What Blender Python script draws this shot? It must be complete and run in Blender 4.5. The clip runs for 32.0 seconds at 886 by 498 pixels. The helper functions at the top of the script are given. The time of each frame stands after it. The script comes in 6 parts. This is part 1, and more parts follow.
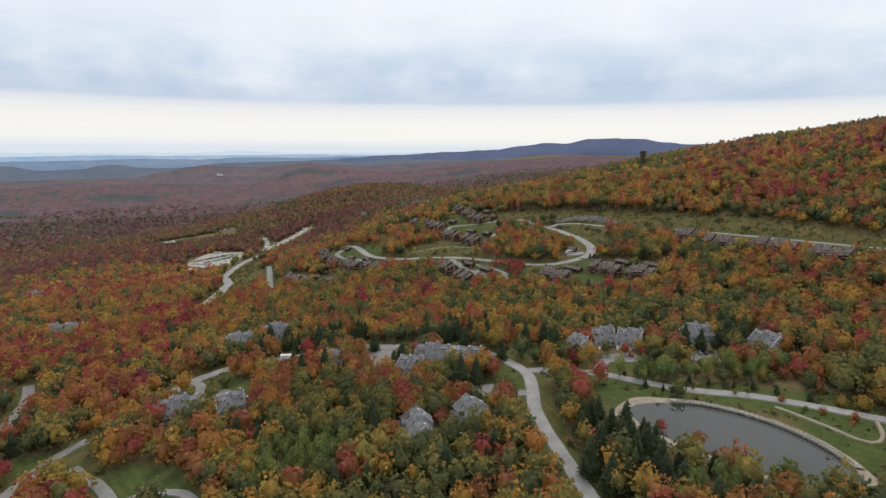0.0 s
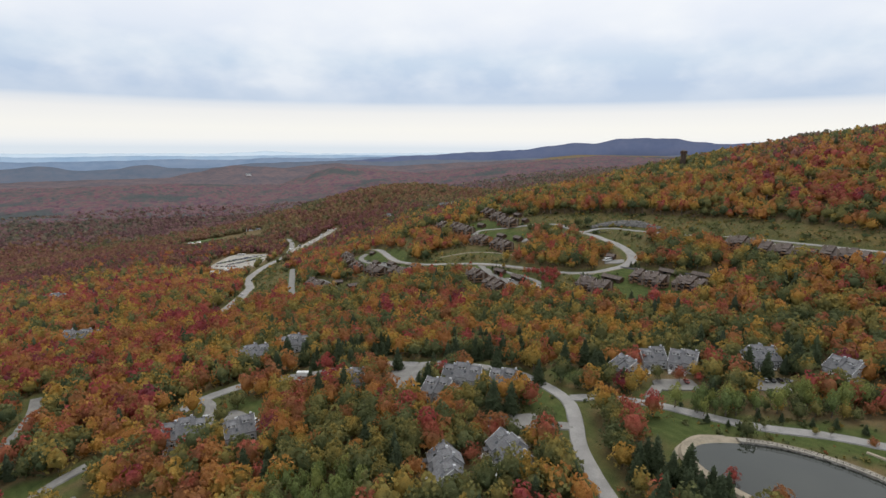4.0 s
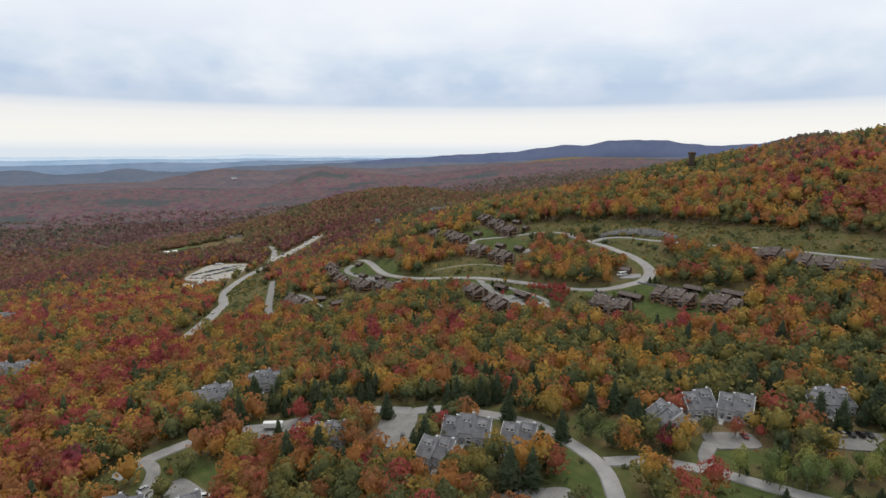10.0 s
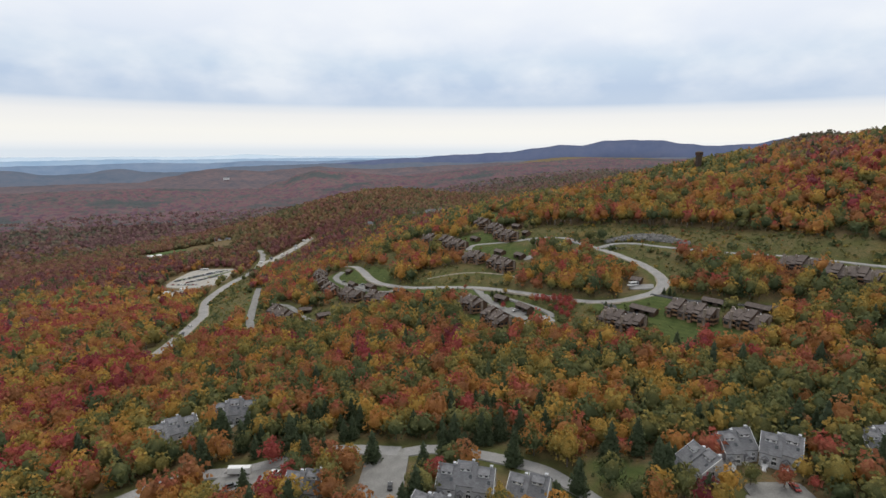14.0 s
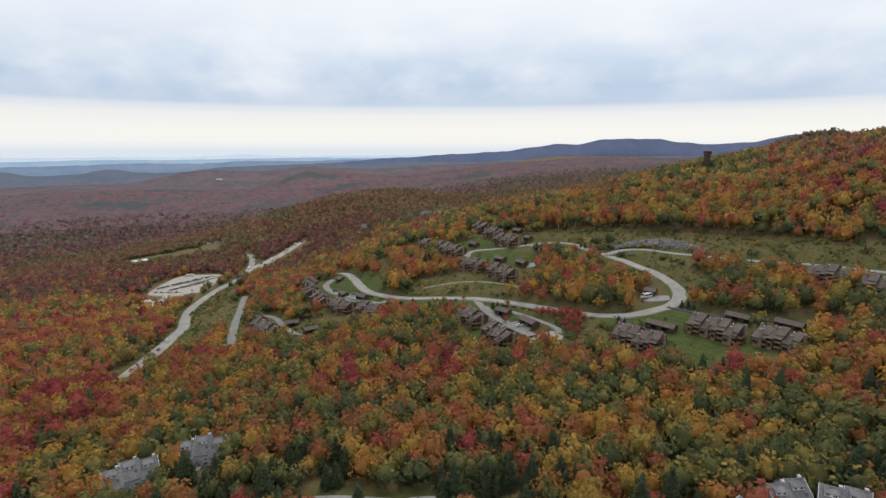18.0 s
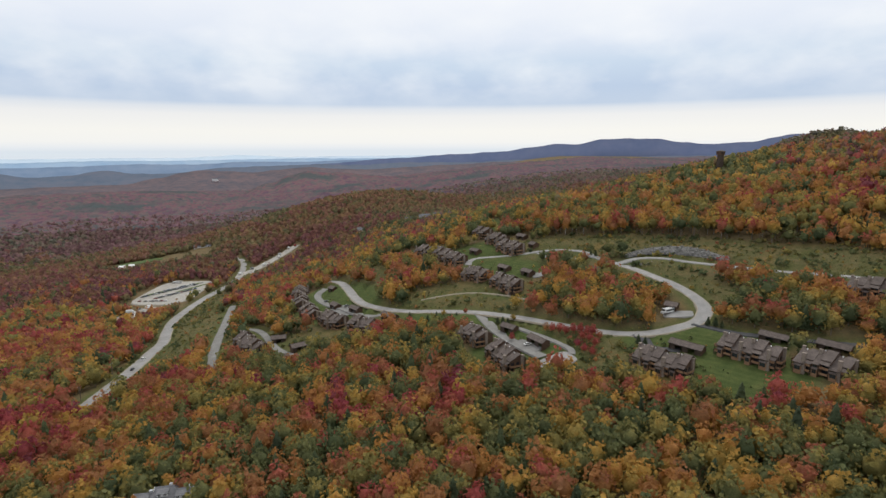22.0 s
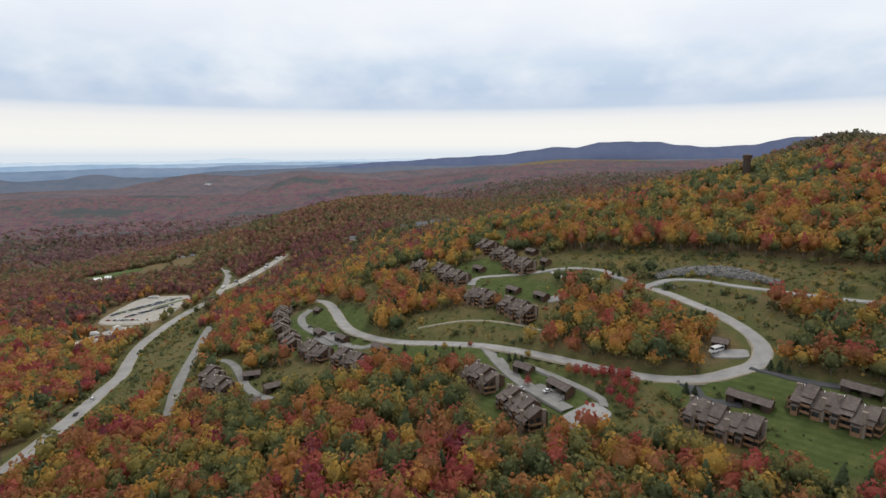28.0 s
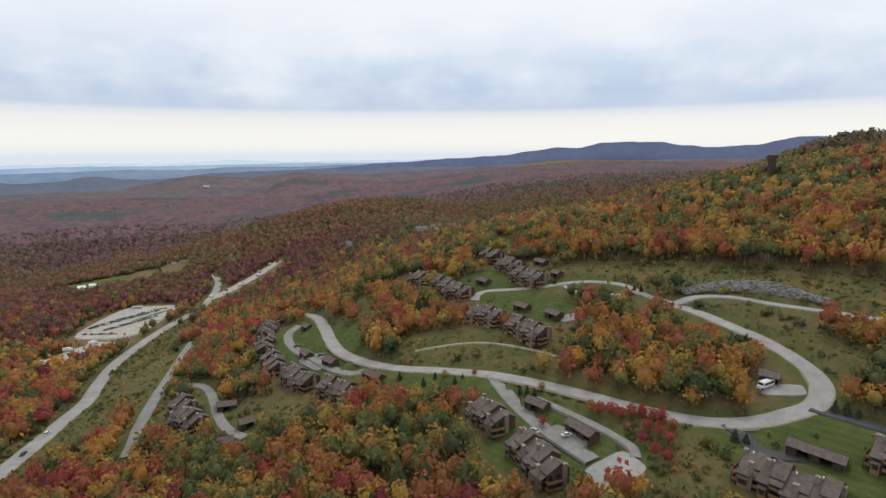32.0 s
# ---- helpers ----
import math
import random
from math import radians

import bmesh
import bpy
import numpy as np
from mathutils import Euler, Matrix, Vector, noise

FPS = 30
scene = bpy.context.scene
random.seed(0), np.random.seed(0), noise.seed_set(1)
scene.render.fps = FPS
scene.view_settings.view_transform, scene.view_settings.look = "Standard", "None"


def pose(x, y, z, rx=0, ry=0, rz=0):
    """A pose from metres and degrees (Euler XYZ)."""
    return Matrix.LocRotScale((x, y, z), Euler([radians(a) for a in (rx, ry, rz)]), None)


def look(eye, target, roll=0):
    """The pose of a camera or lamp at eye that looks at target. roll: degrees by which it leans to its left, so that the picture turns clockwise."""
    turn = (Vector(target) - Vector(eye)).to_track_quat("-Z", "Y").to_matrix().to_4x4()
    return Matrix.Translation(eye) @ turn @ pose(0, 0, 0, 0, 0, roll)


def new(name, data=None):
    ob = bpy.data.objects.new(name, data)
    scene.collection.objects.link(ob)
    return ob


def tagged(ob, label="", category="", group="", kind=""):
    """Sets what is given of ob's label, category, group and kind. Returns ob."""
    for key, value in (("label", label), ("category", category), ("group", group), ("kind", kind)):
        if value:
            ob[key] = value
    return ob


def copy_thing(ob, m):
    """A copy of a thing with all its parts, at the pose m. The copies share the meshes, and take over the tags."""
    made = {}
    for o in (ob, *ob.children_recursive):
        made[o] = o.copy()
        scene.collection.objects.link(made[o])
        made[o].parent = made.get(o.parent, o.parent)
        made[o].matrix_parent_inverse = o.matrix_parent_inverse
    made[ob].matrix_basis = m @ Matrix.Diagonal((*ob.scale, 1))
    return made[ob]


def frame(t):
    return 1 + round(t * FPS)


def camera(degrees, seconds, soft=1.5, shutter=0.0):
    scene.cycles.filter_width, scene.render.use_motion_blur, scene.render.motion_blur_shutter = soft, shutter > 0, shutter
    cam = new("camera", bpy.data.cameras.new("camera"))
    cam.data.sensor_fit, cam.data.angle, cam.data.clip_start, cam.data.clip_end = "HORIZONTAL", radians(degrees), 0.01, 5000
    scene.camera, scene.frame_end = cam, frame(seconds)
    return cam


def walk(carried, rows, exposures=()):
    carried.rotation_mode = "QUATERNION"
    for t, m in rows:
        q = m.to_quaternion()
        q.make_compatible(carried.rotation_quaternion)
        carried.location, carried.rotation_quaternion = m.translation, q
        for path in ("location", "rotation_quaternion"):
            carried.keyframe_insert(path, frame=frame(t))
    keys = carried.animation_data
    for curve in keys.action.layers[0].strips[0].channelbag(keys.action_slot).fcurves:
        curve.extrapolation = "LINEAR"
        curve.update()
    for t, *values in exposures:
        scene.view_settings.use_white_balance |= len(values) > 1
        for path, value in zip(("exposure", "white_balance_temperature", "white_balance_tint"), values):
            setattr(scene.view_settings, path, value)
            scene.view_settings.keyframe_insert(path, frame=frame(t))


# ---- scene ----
# ---- the camera: a drone flying level over the wooded hillside ----
cam = camera(80, 32.0, soft=1.5)
PATH = [
    (0, 9.67, -135.47, 120.89, 79.217, -0.351, -0.241),
    (1, 9.13, -129.25, 120.83, 79.259, -0.348, 1.122),
    (2, 8.45, -122.26, 120.77, 79.257, -0.337, 2.063),
    (3, 7.38, -114.65, 120.74, 79.231, -0.307, 2.54),
    (3.5, 7.18, -110.89, 120.75, 79.217, -0.285, 2.578),
    (5.5, 5.16, -94.42, 120.71, 79.256, -0.18, 2.297),
    (6, 4.64, -89.94, 120.69, 79.255, -0.164, 2.178),
    (7, 3.69, -81, 120.57, 79.301, -0.147, 1.963),
    (8, 2.64, -71.9, 120.38, 79.346, -0.143, 1.734),
    (9, 1.54, -62.94, 120.18, 79.411, -0.139, 1.549),
    (10, 0.69, -54.68, 119.93, 79.48, -0.132, 1.383),
    (11, 0.26, -46.07, 119.7, 79.501, -0.119, 1.224),
    (12, 0.22, -37.17, 119.55, 79.498, -0.112, 1.129),
    (13, 0.3, -28.66, 119.51, 79.492, -0.107, 1.02),
    (14, 0.36, -20.28, 119.54, 79.503, -0.11, 0.894),
    (14.5, 0.42, -15.99, 119.57, 79.51, -0.115, 0.837),
    (16.5, 0, 0, 120, 79.459, 0.027, 0.604),
    (17, -0.06, 3.98, 120.06, 79.458, 0.039, 0.545),
    (18, -0.59, 11.81, 120.14, 79.433, 0.064, 0.427),
    (19, -1.26, 19.18, 120.18, 79.401, 0.082, 0.319),
    (20, -2.21, 26.89, 120.27, 79.419, 0.09, 0.278),
    (21, -2.28, 35.8, 120.36, 79.446, 0.126, 0.244),
    (22, -1.75, 44.79, 120.48, 79.452, 0.178, 0.214),
    (23, -2.19, 53.79, 120.62, 79.479, 0.215, 0.129),
    (24, -2.65, 62.91, 120.73, 79.538, 0.214, 0.058),
    (25, -3.03, 72.11, 120.8, 79.602, 0.205, 0.008),
    (25.5, -3.25, 76.79, 120.83, 79.64, 0.203, -0.006),
    (27.5, -4.05, 95.87, 121.29, 79.768, 0.22, -0.122),
    (28, -3.97, 100.48, 121.34, 79.784, 0.211, -0.108),
    (29, -3.57, 110.28, 121.43, 79.809, 0.21, -0.077),
    (30, -3.09, 120.56, 121.46, 79.823, 0.251, -0.05),
    (31, -3.04, 130.22, 121.43, 79.851, 0.317, -0.037),
    (32, -3.21, 139.77, 121.38, 79.873, 0.37, 0.007),
]
walk(cam, [(t, pose(x, y, z, rx, ry, rz)) for t, x, y, z, rx, ry, rz in PATH])

# ---- sky and light: a bright overcast afternoon ----
SUN_AZ, SUN_EL = radians(20), radians(48)
world = bpy.data.worlds.new("overcast_sky")
scene.world = world
world.use_nodes = True


def overcast(nt):
    n, l = nt.nodes, nt.links
    n.clear()
    out = n.new("ShaderNodeOutputWorld")
    tc = n.new("ShaderNodeTexCoord")
    sep = n.new("ShaderNodeSeparateXYZ")
    l.new(tc.outputs["Generated"], sep.inputs[0])
    # cloud deck: the direction laid onto a flat layer, so that it narrows towards the horizon
    up = n.new("ShaderNodeMath"); up.operation = "MAXIMUM"; up.inputs[1].default_value = 0.0
    l.new(sep.outputs[2], up.inputs[0])
    add = n.new("ShaderNodeMath"); add.operation = "ADD"; add.inputs[1].default_value = 0.9
    l.new(up.outputs[0], add.inputs[0])
    dx = n.new("ShaderNodeMath"); dx.operation = "DIVIDE"
    dy = n.new("ShaderNodeMath"); dy.operation = "DIVIDE"
    l.new(sep.outputs[0], dx.inputs[0]); l.new(add.outputs[0], dx.inputs[1])
    l.new(sep.outputs[1], dy.inputs[0]); l.new(add.outputs[0], dy.inputs[1])
    com = n.new("ShaderNodeCombineXYZ")
    hi = n.new("ShaderNodeMath"); hi.operation = "MULTIPLY"; hi.inputs[1].default_value = 1.6
    l.new(sep.outputs[2], hi.inputs[0]); l.new(hi.outputs[0], com.inputs[2])
    l.new(dx.outputs[0], com.inputs[0]); l.new(dy.outputs[0], com.inputs[1])
    big = n.new("ShaderNodeTexNoise"); big.inputs["Scale"].default_value = 6.0; big.inputs["Detail"].default_value = 4; big.inputs["Roughness"].default_value = 0.45
    l.new(com.outputs[0], big.inputs["Vector"])
    fine = n.new("ShaderNodeTexNoise"); fine.inputs["Scale"].default_value = 17.0; fine.inputs["Detail"].default_value = 5; fine.inputs["Roughness"].default_value = 0.5
    l.new(com.outputs[0], fine.inputs["Vector"])
    # elevation profile of the deck: hazy blue line, pale open strip, grey-blue belly, brighter above
    prof = n.new("ShaderNodeValToRGB")
    l.new(sep.outputs[2], prof.inputs[0])
    e = prof.color_ramp.elements
    stops = [(0.0, (0.74, 0.81, 0.88)), (0.008, (0.85, 0.88, 0.91)), (0.016, (0.93, 0.93, 0.91)), (0.034, (0.95, 0.94, 0.90)), (0.062, (0.88, 0.88, 0.88)), (0.074, (0.75, 0.79, 0.85)),
             (0.082, (0.55, 0.65, 0.80)), (0.11, (0.52, 0.63, 0.80)), (0.15, (0.61, 0.72, 0.86)), (0.19, (0.78, 0.84, 0.94)), (0.25, (0.90, 0.93, 0.99)), (0.5, (0.94, 0.97, 1.0))]
    while len(e) < len(stops):
        e.new(0.5)
    for el, (p, c) in zip(e, stops):
        el.position, el.color = p, (*c, 1)
    # soft billows over the belly and above
    amt = n.new("ShaderNodeMapRange")
    l.new(sep.outputs[2], amt.inputs[0])
    for i, v in ((1, 0.066), (2, 0.11), (3, 0.0), (4, 1.0)):
        amt.inputs[i].default_value = v
    mixn = n.new("ShaderNodeMath"); mixn.operation = "ADD"
    half = n.new("ShaderNodeMath"); half.operation = "MULTIPLY"; half.inputs[1].default_value = 0.35
    l.new(fine.outputs["Fac"], half.inputs[0])
    l.new(big.outputs["Fac"], mixn.inputs[0]); l.new(half.outputs[0], mixn.inputs[1])
    br = n.new("ShaderNodeMapRange")
    l.new(mixn.outputs[0], br.inputs[0])
    for i, v in ((1, 0.54), (2, 0.86), (3, 0.0), (4, 0.62)):
        br.inputs[i].default_value = v
    fac = n.new("ShaderNodeMath"); fac.operation = "MULTIPLY"
    l.new(br.outputs[0], fac.inputs[0]); l.new(amt.outputs[0], fac.inputs[1])
    mix = n.new("ShaderNodeMix"); mix.data_type = "RGBA"
    l.new(fac.outputs[0], mix.inputs[0]); l.new(prof.outputs[0], mix.inputs[6]); mix.inputs[7].default_value = (0.97, 0.985, 1.0, 1)
    # a little clear sky light behind the cloud
    sky = n.new("ShaderNodeTexSky"); sky.sky_type = "NISHITA"; sky.sun_disc = False
    sky.sun_elevation, sky.sun_rotation = SUN_EL, SUN_AZ
    b1 = n.new("ShaderNodeBackground"); b1.inputs[1].default_value = SKY
    b2 = n.new("ShaderNodeBackground"); b2.inputs[1].default_value = 0.004
    l.new(mix.outputs[2], b1.inputs[0]); l.new(sky.outputs[0], b2.inputs[0])
    s = n.new("ShaderNodeAddShader")
    l.new(b1.outputs[0], s.inputs[0]); l.new(b2.outputs[0], s.inputs[1]); l.new(s.outputs[0], out.inputs[0])


SKY = 0.95
overcast(world.node_tree)
sun = new("sun", bpy.data.lights.new("sun", "SUN"))
sun.data.energy, sun.data.angle, sun.data.color = 1.35, radians(20), (1.0, 0.95, 0.88)
sun.matrix_world = look((0, 0, 900), (900 * math.sin(-SUN_AZ), -900 * math.cos(SUN_AZ), 900 - 1300 * math.tan(SUN_EL)))

# ---- materials ----
def material(name, rough=0.8, metal=0.0, spec=0.3):
    m = bpy.data.materials.new(name)
    m.use_nodes = True
    b = m.node_tree.nodes["Principled BSDF"]
    b.inputs["Roughness"].default_value, b.inputs["Metallic"].default_value = rough, metal
    b.inputs["Specular IOR Level"].default_value = spec
    return m, m.node_tree.nodes, m.node_tree.links, b


def coords(n):
    return n.new("ShaderNodeTexCoord").outputs["Object"]


def noise_node(n, l, scale, detail=4, rough=0.55, vec=None):
    t = n.new("ShaderNodeTexNoise")
    t.inputs["Scale"].default_value, t.inputs["Detail"].default_value, t.inputs["Roughness"].default_value = scale, detail, rough
    if vec is not None:
        l.new(vec, t.inputs["Vector"])
    return t.outputs["Fac"]


def ramp(n, l, fac, stops):
    r = n.new("ShaderNodeValToRGB")
    e = r.color_ramp.elements
    while len(e) < len(stops):
        e.new(0.5)
    for el, (p, c) in zip(e, stops):
        el.position, el.color = p, (*c, 1)
    if fac is not None:
        l.new(fac, r.inputs[0])
    return r.outputs[0]


def mixed(n, l, fac, a, b, mode="MIX"):
    m = n.new("ShaderNodeMix")
    m.data_type, m.blend_type = "RGBA", mode
    for sock, v in ((0, fac), (6, a), (7, b)):
        if isinstance(v, (int, float)):
            m.inputs[sock].default_value = v
        elif isinstance(v, tuple):
            m.inputs[sock].default_value = (*v, 1)
        else:
            l.new(v, m.inputs[sock])
    return m.outputs[2]


def bumped(n, l, b, height, strength, dist=0.05):
    u = n.new("ShaderNodeBump")
    u.inputs["Strength"].default_value, u.inputs["Distance"].default_value = strength, dist
    l.new(height, u.inputs["Height"]); l.new(u.outputs[0], b.inputs["Normal"])


def surface(name, dark, light, scale, fine, rough=0.85, spec=0.25, bump=0.3, jitter=0.0):
    """Two scales of variation between two colours: broad stains and a fine grain."""
    m, n, l, b = material(name, rough, 0, spec)
    v = coords(n)
    a, f = noise_node(n, l, scale, 5, 0.6, v), noise_node(n, l, fine, 3, 0.6, v)
    c = ramp(n, l, a, [(0.3, dark), (0.7, light)])
    g = ramp(n, l, f, [(0.25, (0.72, 0.72, 0.72)), (0.75, (1.2, 1.2, 1.2))])
    c = mixed(n, l, 1.0, c, g, "MULTIPLY")
    if jitter:
        o = n.new("ShaderNodeObjectInfo")
        c = mixed(n, l, 1.0, c, ramp(n, l, o.outputs["Random"], [(0.0, (1 - jitter,) * 3), (1.0, (1 + jitter,) * 3)]), "MULTIPLY")
    l.new(c, b.inputs["Base Color"])
    if bump:
        bumped(n, l, b, f, bump)
    return m


def siding(name, dark, light, board=0.2, vertical=False, bump=0.5, rough=0.8):
    """Painted or stained boards: a joint every board, streaks along the grain."""
    m, n, l, b = material(name, rough, 0, 0.2)
    sep = n.new("ShaderNodeSeparateXYZ")
    v = coords(n)
    l.new(v, sep.inputs[0])
    w = n.new("ShaderNodeTexWave")
    w.wave_type, w.bands_direction, w.wave_profile = "BANDS", "X" if vertical else "Z", "SAW"
    w.inputs["Scale"].default_value = 0.314 / board
    l.new(v, w.inputs["Vector"])
    st = noise_node(n, l, 1.1, 6, 0.65, v)
    c = ramp(n, l, st, [(0.3, dark), (0.72, light)])
    c = mixed(n, l, 1.0, c, ramp(n, l, w.outputs["Fac"], [(0.0, (0.55,) * 3), (0.12, (1.0,) * 3), (1.0, (1.06,) * 3)]), "MULTIPLY")
    l.new(c, b.inputs["Base Color"])
    bumped(n, l, b, w.outputs["Fac"], bump, 0.03)
    return m


def shingles(name, dark, light, rough=0.85):
    """Courses of shingles, each tab a little different, over weather streaks."""
    m, n, l, b = material(name, rough, 0, 0.25)
    v = coords(n)
    br = n.new("ShaderNodeTexBrick")
    br.inputs["Scale"].default_value, br.inputs["Brick Width"].default_value, br.inputs["Row Height"].default_value = 1.0, 0.9, 0.34
    br.inputs["Mortar Size"].default_value = 0.018
    br.inputs["Color1"].default_value, br.inputs["Color2"].default_value, br.inputs["Mortar"].default_value = (0.8, 0.8, 0.8, 1), (1.15, 1.15, 1.15, 1), (0.5, 0.5, 0.5, 1)
    l.new(v, br.inputs["Vector"])
    st = noise_node(n, l, 0.45, 6, 0.65, v)
    c = mixed(n, l, 1.0, ramp(n, l, st, [(0.3, dark), (0.7, light)]), br.outputs["Color"], "MULTIPLY")
    o = n.new("ShaderNodeObjectInfo")
    c = mixed(n, l, 1.0, c, ramp(n, l, o.outputs["Random"], [(0.0, (0.88,) * 3), (1.0, (1.1,) * 3)]), "MULTIPLY")
    l.new(c, b.inputs["Base Color"])
    bumped(n, l, b, br.outputs["Fac"], 0.4, 0.03)
    return m


def foliage(name, stops, jitter=0.2, leaf=2.2):
    """Leaves: the hue follows each tree's own tint, and varies from clump to clump and over the crown."""
    m, n, l, b = material(name, 0.7, 0, 0.12)
    at = n.new("ShaderNodeAttribute"); at.attribute_name = "tint"
    geo = n.new("ShaderNodeNewGeometry")
    v = geo.outputs["Position"]
    wob = n.new("ShaderNodeMath"); wob.operation = "MULTIPLY_ADD"; wob.inputs[1].default_value, wob.inputs[2].default_value = 0.055, -0.0275
    l.new(geo.outputs["Random Per Island"], wob.inputs[0])
    broad = n.new("ShaderNodeMath"); broad.operation = "MULTIPLY_ADD"; broad.inputs[1].default_value, broad.inputs[2].default_value = 0.24, -0.12
    l.new(noise_node(n, l, 0.22, 3, 0.6, v), broad.inputs[0])
    s1 = n.new("ShaderNodeMath"); s2 = n.new("ShaderNodeMath")
    l.new(at.outputs["Fac"], s1.inputs[0]); l.new(wob.outputs[0], s1.inputs[1])
    l.new(s1.outputs[0], s2.inputs[0]); l.new(broad.outputs[0], s2.inputs[1])
    c = ramp(n, l, s2.outputs[0], stops)
    k = ramp(n, l, geo.outputs["Random Per Island"], [(0.0, (1 - jitter,) * 3), (1.0, (1 + jitter,) * 3)])
    c = mixed(n, l, 1.0, c, k, "MULTIPLY")
    f = noise_node(n, l, leaf, 3, 0.7, v)
    c = mixed(n, l, 1.0, c, ramp(n, l, f, [(0.3, (0.7,) * 3), (0.7, (1.26,) * 3)]), "MULTIPLY")
    l.new(c, b.inputs["Base Color"])
    bumped(n, l, b, f, 0.35, 0.2)
    # thin leaves let some of the light through
    tr = n.new("ShaderNodeBsdfTranslucent")
    l.new(c, tr.inputs[0])
    mx = n.new("ShaderNodeMixShader"); mx.inputs[0].default_value = 0.46
    l.new(b.outputs[0], mx.inputs[1]); l.new(tr.outputs[0], mx.inputs[2])
    l.new(mx.outputs[0], n["Material Output"].inputs[0])
    return m


AUTUMN = [(0.0, (0.096, 0.124, 0.061)), (0.16, (0.166, 0.172, 0.070)), (0.3, (0.296, 0.240, 0.075)), (0.42, (0.474, 0.292, 0.072)), (0.54, (0.446, 0.215, 0.070)), (0.68, (0.316, 0.152, 0.074)), (0.82, (0.392, 0.110, 0.079)), (0.94, (0.318, 0.066, 0.077)), (1.0, (0.214, 0.060, 0.074))]
# distant copies of AUTUMN: air haze mixed into the leaf colours, violet farthest off
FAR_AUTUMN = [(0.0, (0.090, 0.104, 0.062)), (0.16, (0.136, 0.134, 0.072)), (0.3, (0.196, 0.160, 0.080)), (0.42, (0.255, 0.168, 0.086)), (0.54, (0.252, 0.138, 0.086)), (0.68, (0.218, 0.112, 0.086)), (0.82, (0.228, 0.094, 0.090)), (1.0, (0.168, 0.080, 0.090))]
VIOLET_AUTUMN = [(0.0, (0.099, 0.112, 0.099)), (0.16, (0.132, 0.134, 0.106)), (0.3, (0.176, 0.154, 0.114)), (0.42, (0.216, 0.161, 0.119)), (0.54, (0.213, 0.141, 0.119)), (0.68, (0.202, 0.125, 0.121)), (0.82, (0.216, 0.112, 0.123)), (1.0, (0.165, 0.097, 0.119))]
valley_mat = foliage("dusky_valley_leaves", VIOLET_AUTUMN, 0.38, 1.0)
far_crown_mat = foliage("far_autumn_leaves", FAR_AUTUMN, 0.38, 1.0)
leaf_mat = foliage("autumn_leaves", AUTUMN)
birch_leaf = foliage("yellow_green_leaves", [(0.0, (0.165, 0.215, 0.085)), (0.5, (0.255, 0.285, 0.095)), (1.0, (0.40, 0.345, 0.10))])
needle_mat = foliage("conifer_needles", [(0.0, (0.062, 0.082, 0.048)), (0.5, (0.082, 0.106, 0.056)), (1.0, (0.108, 0.134, 0.062))], 0.2, 3.0)
bark_mat = surface("bark", (0.09, 0.075, 0.06), (0.22, 0.19, 0.16), 1.5, 9, 0.9, 0.1, 0.6)
birch_mat = surface("pale_bark", (0.30, 0.28, 0.25), (0.55, 0.53, 0.49), 1.5, 7, 0.85, 0.1, 0.3)
asphalt_mat = surface("weathered_asphalt", (0.222, 0.217, 0.212), (0.33, 0.32, 0.31), 0.12, 2.4, 0.9, 0.2, 0.15)
drive_mat = surface("driveway_asphalt", (0.172, 0.167, 0.158), (0.252, 0.245, 0.232), 0.2, 2.4, 0.9, 0.2, 0.15)
fresh_mat = surface("fresh_asphalt", (0.045, 0.046, 0.05), (0.07, 0.07, 0.074), 0.2, 2.4, 0.85, 0.25, 0.15)
gravel_mat = surface("pale_gravel", (0.28, 0.265, 0.235), (0.42, 0.395, 0.355), 0.25, 4.0, 0.95, 0.1, 0.4)
stone_mat = surface("grey_fieldstone", (0.075, 0.073, 0.070), (0.30, 0.29, 0.275), 0.55, 3.0, 0.9, 0.15, 0.8, 0.4)
shore_mat = surface("pale_shore_gravel", (0.24, 0.21, 0.16), (0.36, 0.31, 0.24), 0.3, 3.0, 0.95, 0.1, 0.4)
wall_stone = surface("pale_laid_stone", (0.24, 0.225, 0.195), (0.38, 0.355, 0.31), 0.4, 3.5, 0.92, 0.1, 0.5)
chimney_mat = surface("tan_chimney_stone", (0.17, 0.135, 0.11), (0.30, 0.25, 0.21), 2.0, 7.0, 0.9, 0.15, 0.6)
grey_wall = siding("pale_grey_clapboard", (0.36, 0.365, 0.385), (0.48, 0.485, 0.505), 0.22)
white_wall = siding("white_clapboard", (0.62, 0.62, 0.63), (0.76, 0.76, 0.76), 0.2)
brown_wall = siding("brown_stained_boards", (0.060, 0.036, 0.024), (0.125, 0.075, 0.050), 0.25)
tan_wall = siding("tan_stained_boards", (0.20, 0.115, 0.065), (0.31, 0.185, 0.11), 0.25)
grey_roof = shingles("grey_roof_shingles", (0.13, 0.13, 0.136), (0.205, 0.205, 0.216))
brown_roof = shingles("taupe_roof_shingles", (0.092, 0.073, 0.064), (0.155, 0.125, 0.112))
trim_mat = surface("painted_trim", (0.72, 0.72, 0.72), (0.82, 0.82, 0.81), 1.0, 8, 0.6, 0.3, 0.05)
dark_trim = surface("dark_trim", (0.045, 0.032, 0.025), (0.085, 0.06, 0.045), 1.0, 8, 0.7, 0.3, 0.05)
rubber_mat = surface("tyre_rubber", (0.018, 0.018, 0.018), (0.03, 0.03, 0.03), 3, 20, 0.85, 0.2, 0.1)
steel_mat, _n, _l, _b = material("weathered_steel", 0.5, 0.7)
